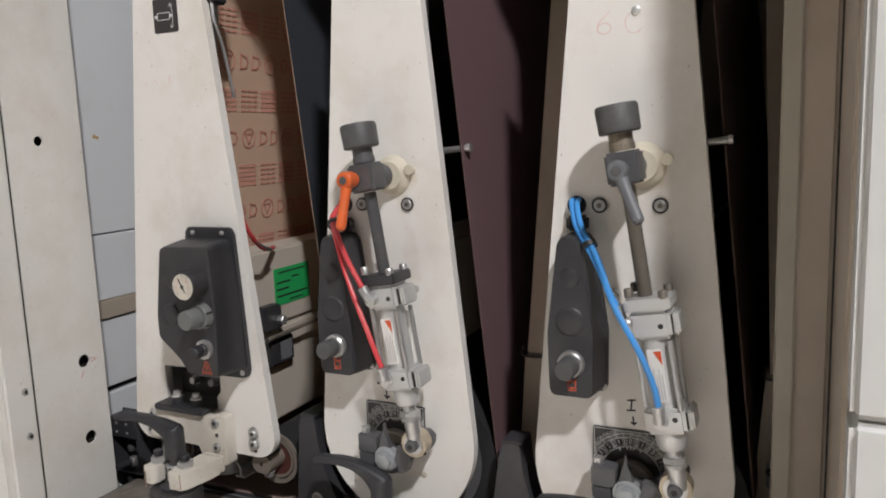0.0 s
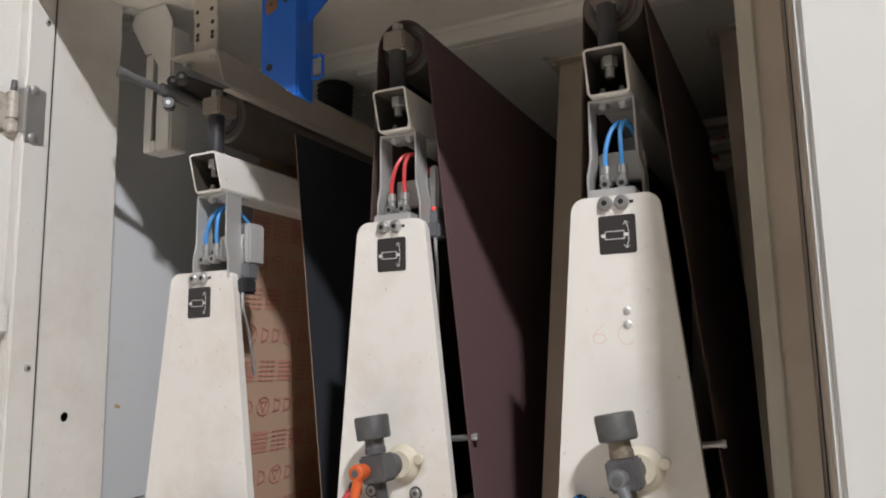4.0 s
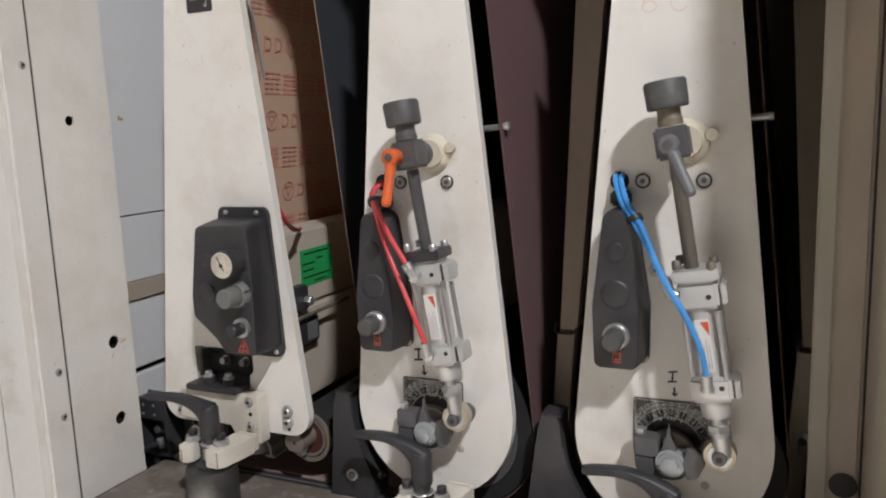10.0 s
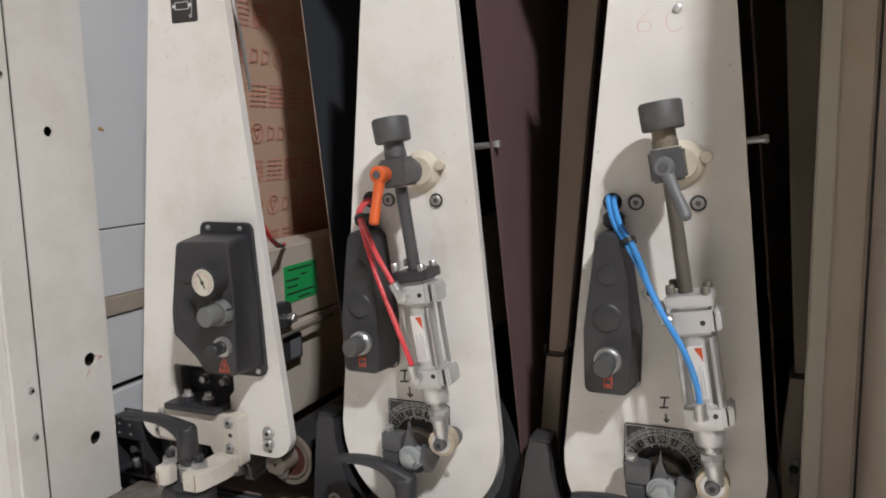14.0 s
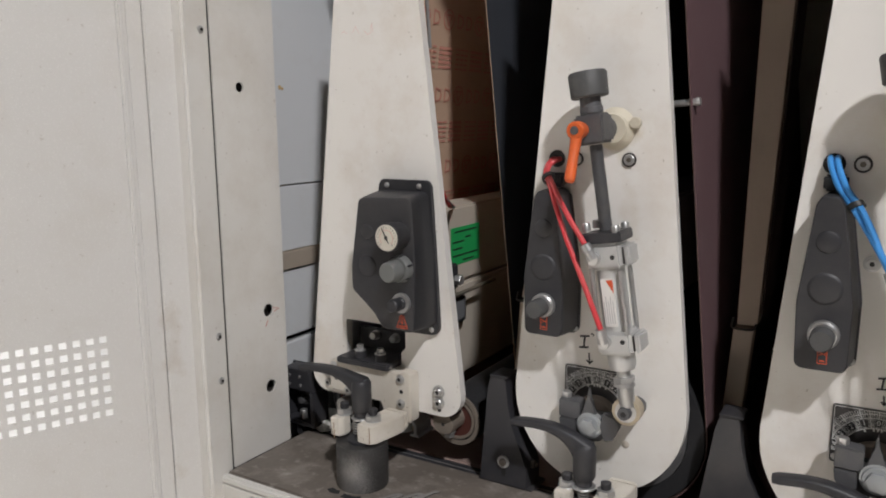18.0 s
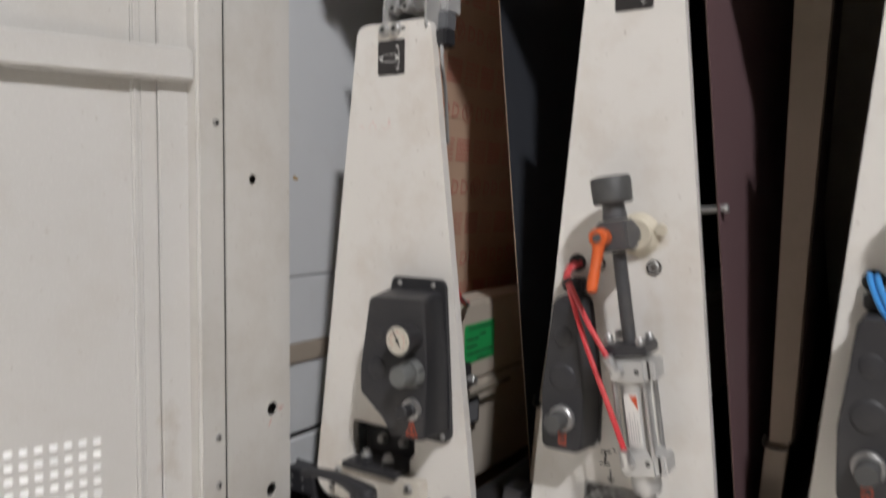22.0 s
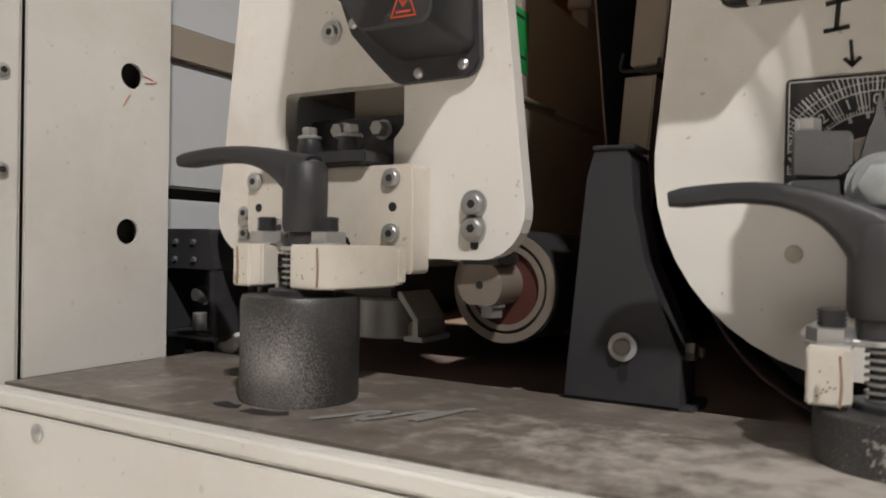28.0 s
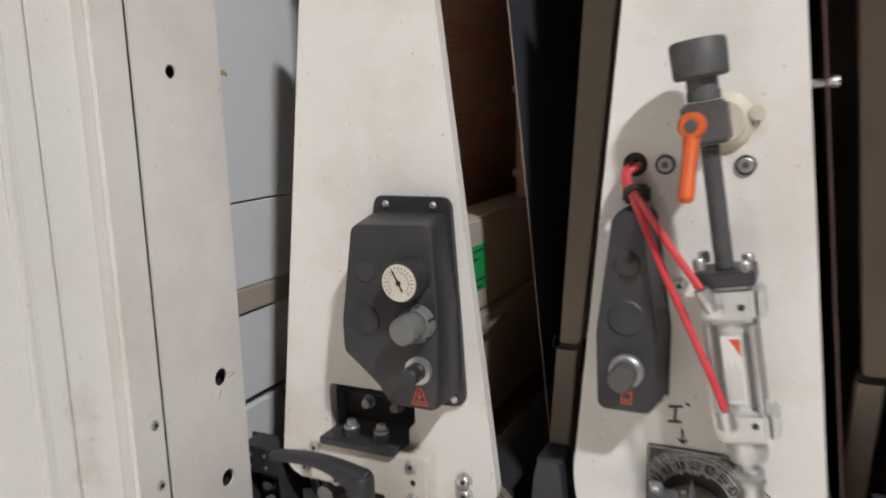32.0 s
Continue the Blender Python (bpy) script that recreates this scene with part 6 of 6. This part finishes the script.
# black valve unit at the foot of the left wall
vu = thing("valve_unit", (-0.507, 0.0, -0.074), "small black cast valve housing with an open window by the wall", "valve")
part("top_flange", prism(rounded([(-0.546, 0.012), (-0.468, 0.012), (-0.477, 0.049), (-0.537, 0.049)], [0.002, 0.002, 0.006, 0.006], 3), -0.006, 0.030, 0.001), BLACKS, vu)
part("window_post", prism([(-0.546, -0.045), (-0.538, -0.045), (-0.538, 0.0115), (-0.546, 0.0115)], -0.006, 0.030, 0.001), BLACKS, vu)
part("window_post", prism([(-0.475, -0.045), (-0.466, -0.045), (-0.469, 0.0115), (-0.477, 0.0115)], -0.006, 0.030, 0.001), BLACKS, vu)
part("window_sill", box(-0.546, -0.466, -0.008, 0.030, -0.052, -0.0455, 0.002), BLACKS, vu)
part("rear_plate", box(-0.546, -0.468, 0.0305, 0.034, -0.052, 0.049, 0.001), BLACKS, vu)
part("plug", turned((-0.507, 0.030, -0.012), (-0.507, 0.006, -0.012), [(0, 0.010), (0.6, 0.010), (0.65, 0.007), (1, 0.006)], 20), CAST, vu)
part("link", box(-0.503, -0.492, 0.012, 0.028, -0.004, 0.010, 0.002), CAST, vu)
part("spindle", rod((-0.503, 0.008, -0.0455), (-0.503, 0.008, -0.028), 0.0065), STEEL, vu)
part("lever_pin", rod((-0.490, 0.014, -0.036), (-0.482, 0.014, -0.022), 0.004), CAST, vu)
part("foot", box(-0.516, -0.498, 0.000, 0.024, -0.074, -0.0525, 0.003), BLACKS, vu)
for x, z in ((-0.520, 0.037), (-0.497, 0.037), (-0.521, 0.021), (-0.496, 0.021)):
    part("rivet", turned((x, -0.006, z), (x, -0.0085, z), [(0, 0.0032), (1, 0.0022)], 12), CAST, vu)
rag = thing("paper_scrap", (-0.475, 0.062, -0.086), "crumpled white paper scrap lying behind the rail", "paper")
bm = bmesh.new()
bmesh.ops.create_icosphere(bm, subdivisions=3, radius=1)
for v in bm.verts:
    k = 1 + 0.35 * noise.noise(v.co * 2.3)
    v.co = Vector((-0.475 + v.co.x * 0.042 * k, 0.066 + v.co.y * 0.02 * k, -0.062 + v.co.z * 0.019 * k + 0.003 * noise.noise(v.co * 6)))
part("sheet", bm, WHITE, rag)
sb = thing("feed_bracket", (-0.326, 0.05, 0.0), "dull aluminium cylinder with a bent strap under the first head", "bracket")
part("cylinder", turned((-0.326, 0.052, -0.040), (-0.326, 0.052, -0.006), [(0, 0.0245), (0.04, 0.026), (0.93, 0.026), (1, 0.024)], 36), ALU, sb)
part("cylinder_cap", box(-0.352, -0.301, 0.026, 0.078, -0.0055, 0.0195, 0.002), BLACKS, sb)
part("strap", prism([(-0.300, 0.000), (-0.296, 0.000), (-0.280, -0.021), (-0.280, -0.036), (-0.275, -0.036), (-0.275, -0.040), (-0.293, -0.040), (-0.293, -0.036), (-0.284, -0.036), (-0.284, -0.022), (-0.300, -0.004)], 0.030, 0.075, 0.0006), ALU, sb)
part("strap_block", box(-0.2998, -0.2865, 0.045, 0.075, -0.040, -0.026, 0.002), EYE, sb)

# ---- upper works over the first head ----
hg = thing("slotted_hanger", (-0.445, -0.01, 1.24), "beige folded hanger plate with a long slot, bolted to the roof", "hanger")
part("front_strap", prism([(-0.458, 0.971), (-0.4405, 0.971), (-0.4405, 1.146), (-0.4460, 1.150), (-0.458, 1.148)], -0.012, -0.008, 0.0008), CREAM, hg)
part("front_strap", prism(rounded([(-0.430, 0.9715), (-0.400, 0.9715), (-0.400, 1.205), (-0.418, 1.2405), (-0.490, 1.2405), (-0.498, 1.2155), (-0.461, 1.153), (-0.447, 1.153), (-0.430, 1.128)], [0.004, 0.003, 0.02, 0.002, 0.002, 0.002, 0.003, 0.002, 0.004], 3), -0.0115, -0.0080, 0.0006), CREAM, hg)
part("lower_web", box(-0.4400, -0.4305, -0.012, -0.008, 0.971, 0.990, 0.0005), CREAM, hg)
part("slot_back", box(-0.459, -0.456, -0.0075, 0.030, 0.971, 1.148, 0.0008), CREAM, hg)
part("side_fold", box(-0.4005, -0.3970, -0.0078, 0.030, 0.973, 1.195, 0.0010), CREAM, hg)
part("base_fold", box(-0.4555, -0.401, -0.0078, 0.030, 0.9712, 0.9745, 0.0008), CREAM, hg)
part("foot", box(-0.556, -0.478, -0.030, 0.030, 1.236, 1.2415, 0.001), CREAM, hg)
for x, y in ((-0.535, -0.014), (-0.507, -0.018), (-0.510, 0.008)):
    part("bolt_washer", rod((x, y, 1.2358), (x, y, 1.2340), 0.0105, 20, 0.0004), STEEL, hg)
    part("bolt", hexnut((x, y, 1.2340), (x, y, 1.2270), 0.0075), STEEL, hg)
lk = thing("linkage_rod", (-0.36, -0.06, 1.05), "dark steel linkage rod with clamps beside the top roller", "linkage")
part("bar", rod((-0.373, -0.142, 1.060), (-0.300, 0.060, 1.018), 0.0068), CAST, lk)
part("bar_end", ring((-0.3732, -0.1426, 1.0601), (-0.368, -0.129, 1.0573), 0.0035, 0.0085), CAST, lk)
part("bar_sleeve", rod((-0.350, -0.080, 1.048), (-0.332, -0.030, 1.0375), 0.0105), CAST, lk)
part("clamp", axis_box(Vector((-0.346, -0.058, 1.030)), Vector((-0.342, -0.054, 1.060)), 0.016, 0.014, 0.003), CAST, lk)
for a, b in (((-0.350, -0.050, 1.063), (-0.341, -0.062, 1.066)), ((-0.330, -0.050, 1.067), (-0.322, -0.062, 1.070)), ((-0.350, -0.058, 1.024), (-0.337, -0.074, 1.024))):
    w_ = part("wing", rod(a, b, 0.0095), CAST, lk)
    part("wing_bore", rod(b, Vector(b) + (Vector(b) - Vector(a)) * 0.06, 0.0040, 12, 0.0002), STEEL, w_)
tb = thing("roller_beam", (-0.30, 0.5, 1.11), "beige folded beam running back over the first roller", "beam")
part("flange", box(-0.360, -0.2635, -0.051, 1.20, 1.1095, 1.1135, 0.001), BEIGE, tb)
part("beam_web", slab([(-0.2625, -0.048, 1.1125), (-0.243, -0.048, 1.050), (-0.243, 1.20, 1.040), (-0.2625, 1.20, 1.1025)], (-0.003, 0.0, 0.0)), BEIGE, tb)
part("web_lip", box(-0.262, -0.2445, -0.030, 1.20, 1.0440, 1.0470, 0.0008), BEIGE, tb)
part("upright", box(-0.325, -0.273, -0.034, -0.030, 1.1138, 1.242, 0.001), BEIGE, tb)
part("upright", box(-0.325, -0.273, -0.0365, -0.0343, 1.178, 1.240, 0.0008), BEIGE, tb)
part("deflector", slab([(-0.352, -0.045, 1.052), (-0.330, -0.060, 1.078), (-0.300, 0.060, 1.074), (-0.322, 0.070, 1.048)], (0.001, 0.0, -0.002)), DARK, tb, "dark folded deflector over the roller")
for x in (-0.346, -0.283):
    part("bolt_washer", rod((x, -0.025, 1.1094), (x, -0.025, 1.1078), 0.0115, 20, 0.0004), STEEL, tb)
    part("flange_bolt", hexnut((x, -0.025, 1.1078), (x, -0.025, 1.1005), 0.0080), STEEL, tb)
for z, f in ((1.142, -0.0341), (1.150, -0.0341), (1.168, -0.0341), (1.190, -0.0366), (1.225, -0.0366)):
    for x in (-0.316, -0.284):
        part("upright_hole", rod((x, f, z), (x, f - 0.0005, z), 0.0040, 14, 0.0002), INK, tb)
bl = thing("blue_bracket", (-0.13, -0.03, 1.20), "bright blue painted folded steel bracket with rust round one hole", "bracket")
part("side", prism([(-0.168, 1.052), (-0.100, 1.000), (-0.100, 1.241), (-0.168, 1.241)], -0.0500, -0.0465, 0.0008), BLUEP, bl)
part("fold", slab([(-0.0995, -0.0495, 1.000), (-0.0965, -0.014, 0.998), (-0.0965, -0.014, 1.241), (-0.0995, -0.0495, 1.241)], (0.003, 0.0, 0.0)), BLUEP, bl)
part("fold_back", box(-0.168, -0.1645, -0.0460, -0.014, 1.056, 1.241, 0.0008), BLUEP, bl)
part("bolt_hole", rod((-0.151, -0.0498, 1.0555), (-0.151, -0.0506, 1.0555), 0.0062, 18, 0.0002), INK, bl)
part("diagonal_arm", prism([(-0.096, 1.120), (-0.096, 1.160), (0.000, 1.241), (0.000, 1.205)], -0.030, -0.0265, 0.0008), BLUEP, bl)
tab = bmesh.new()
for x0, x1, z0, z1 in ((-0.096, -0.092, 1.034, 1.076), (-0.076, -0.071, 1.036, 1.073), (-0.0915, -0.0765, 1.070, 1.076), (-0.0915, -0.0765, 1.034, 1.040)):
    tab = join(tab, box(x0, x1, -0.019, -0.0165, z0, z1, 0.0006))
part("slotted_tab", tab, BLUEP, bl)
RUST = mat("rust_bloom", (0.22, 0.10, 0.04), 0.85, 0, 0.35, 60, 300, 0.2, (0.10, 0.05, 0.03), 80, 0.6)
for x, z, r in ((-0.149, 1.158, 0.013), (-0.141, 1.170, 0.007), (-0.154, 1.147, 0.005)):
    part("rust_bloom", turned((x, -0.0499, z), (x, -0.0504, z), [(0, r), (1, r * 0.8)], 11), RUST, bl)
for x in (-0.149, -0.121):
    part("bolt_hole", rod((x, -0.0503, 1.160), (x, -0.0509, 1.160), 0.0038, 14, 0.0002), INK, bl)
bw = thing("bellows_hose", (-0.372, 0.460, 1.20), "black corrugated hose behind the blue bracket", "hose")
prof = []
for k in range(17):
    prof += [(k / 17, 0.034), ((k + 0.5) / 17, 0.042)]
part("corrugation", turned((-0.378, 0.460, 1.040), (-0.370, 0.460, 1.2380), prof + [(1, 0.034)], 28), RUBBER, bw)
dc = thing("flexible_duct", (-0.222, 0.430, 1.23), "pale ribbed flexible duct end hanging under the roof sheet", "duct")
arc = [(0.060 * math.cos(radians(a)), 0.066 * math.sin(radians(a))) for a in range(0, 181, 12)]
bm = bmesh.new()
lo_ = [bm.verts.new((-0.222 + ax, 0.4135 + ay, 1.2270)) for ax, ay in arc]
hi_ = [bm.verts.new((-0.222 + ax, 0.4135 + ay, 1.2380)) for ax, ay in arc]
bm.faces.new(lo_[::-1])
bm.faces.new(hi_)
for k in range(len(arc)):
    j = (k + 1) % len(arc)
    bm.faces.new((lo_[k], lo_[j], hi_[j], hi_[k]))
part("duct_end", bm, LABELW, dc)
for k in range(9):
    px = -0.272 + k * 0.0125
    reach = 0.066 * math.sqrt(max(0.0, 1 - ((px + 0.222) / 0.060) ** 2)) - 0.002
    part("rib", rod((px, 0.4140, 1.2268), (px, 0.4140 + reach, 1.2268), 0.0022, 8), LABELW, dc)
ep = thing("exhaust_pipe", (-0.36, 0.90, 1.205), "bare silvery pipe with an elbow under the rear roof", "pipe")
part("pipe", rod((-0.405, 0.90, 1.208), (-0.305, 0.90, 1.206), 0.019, 20), STEEL, ep)
part("elbow", rod((-0.303, 0.90, 1.238), (-0.303, 0.90, 1.145), 0.017, 20), STEEL, ep)
part("outlet", rod((-0.300, 0.90, 1.152), (-0.255, 0.90, 1.156), 0.013, 18), STEEL, ep)
rb = thing("rear_rails", (0.46, 0.83, 1.06), "dark painted cross rails behind the third head", "rail")
for z0, z1 in ((1.112, 1.130), (1.052, 1.068), (1.012, 1.030)):
    part("rail", box(0.345, 0.699, 0.805, 0.840, z0, z1, 0.002), TAUPE, rb)
for (sx, sz, tilt) in ((0.415, 1.0690, 0.25), (0.400, 1.0310, -0.35)):
    sc = thing("foil_scrap", (sx, 0.82, sz), "crumpled red and white printed foil scrap on a rail", "scrap", "foil scraps")
    for name, x0, x1, m in (("white_part", -0.022, 0.006, LABELW), ("red_part", 0.0062, 0.026, PRINT)):
        bm = bmesh.new()
        rows_ = []
        for i in range(6):
            for j in range(5):
                px, py = x0 + (x1 - x0) * i / 5, -0.012 + 0.006 * j
                rows_.append(bm.verts.new((sx + px, 0.812 + py, sz + 0.010 + tilt * px + 0.009 * noise.noise(Vector((px * 90 + sx * 50, py * 110, 3.0))))))
        for i in range(5):
            for j in range(4):
                bm.faces.new((rows_[i * 5 + j], rows_[i * 5 + 5 + j], rows_[i * 5 + 6 + j], rows_[i * 5 + 1 + j]))
        r = bmesh.ops.extrude_face_region(bm, geom=bm.faces[:])
        for v in r["geom"]:
            if isinstance(v, bmesh.types.BMVert):
                v.co.z -= 0.0008
        part(name, bm, m, sc, smooth=False)
    part("fold", box(sx - 0.010, sx + 0.012, 0.808, 0.818, sz, sz + 0.007, 0.001), LABELW, sc)
cbm = thing("cross_beam", (0.05, 0.40, 1.25), "pale folded roof beam crossing over the rollers", "beam")
part("beam", box(-0.599, 0.699, 0.388, 0.4115, 1.2385, 1.2675, 0.002), ROOFP, cbm)
part("beam_lip", box(-0.599, 0.699, 0.380, 0.4115, 1.268, 1.2765, 0.0015), ROOFP, cbm)
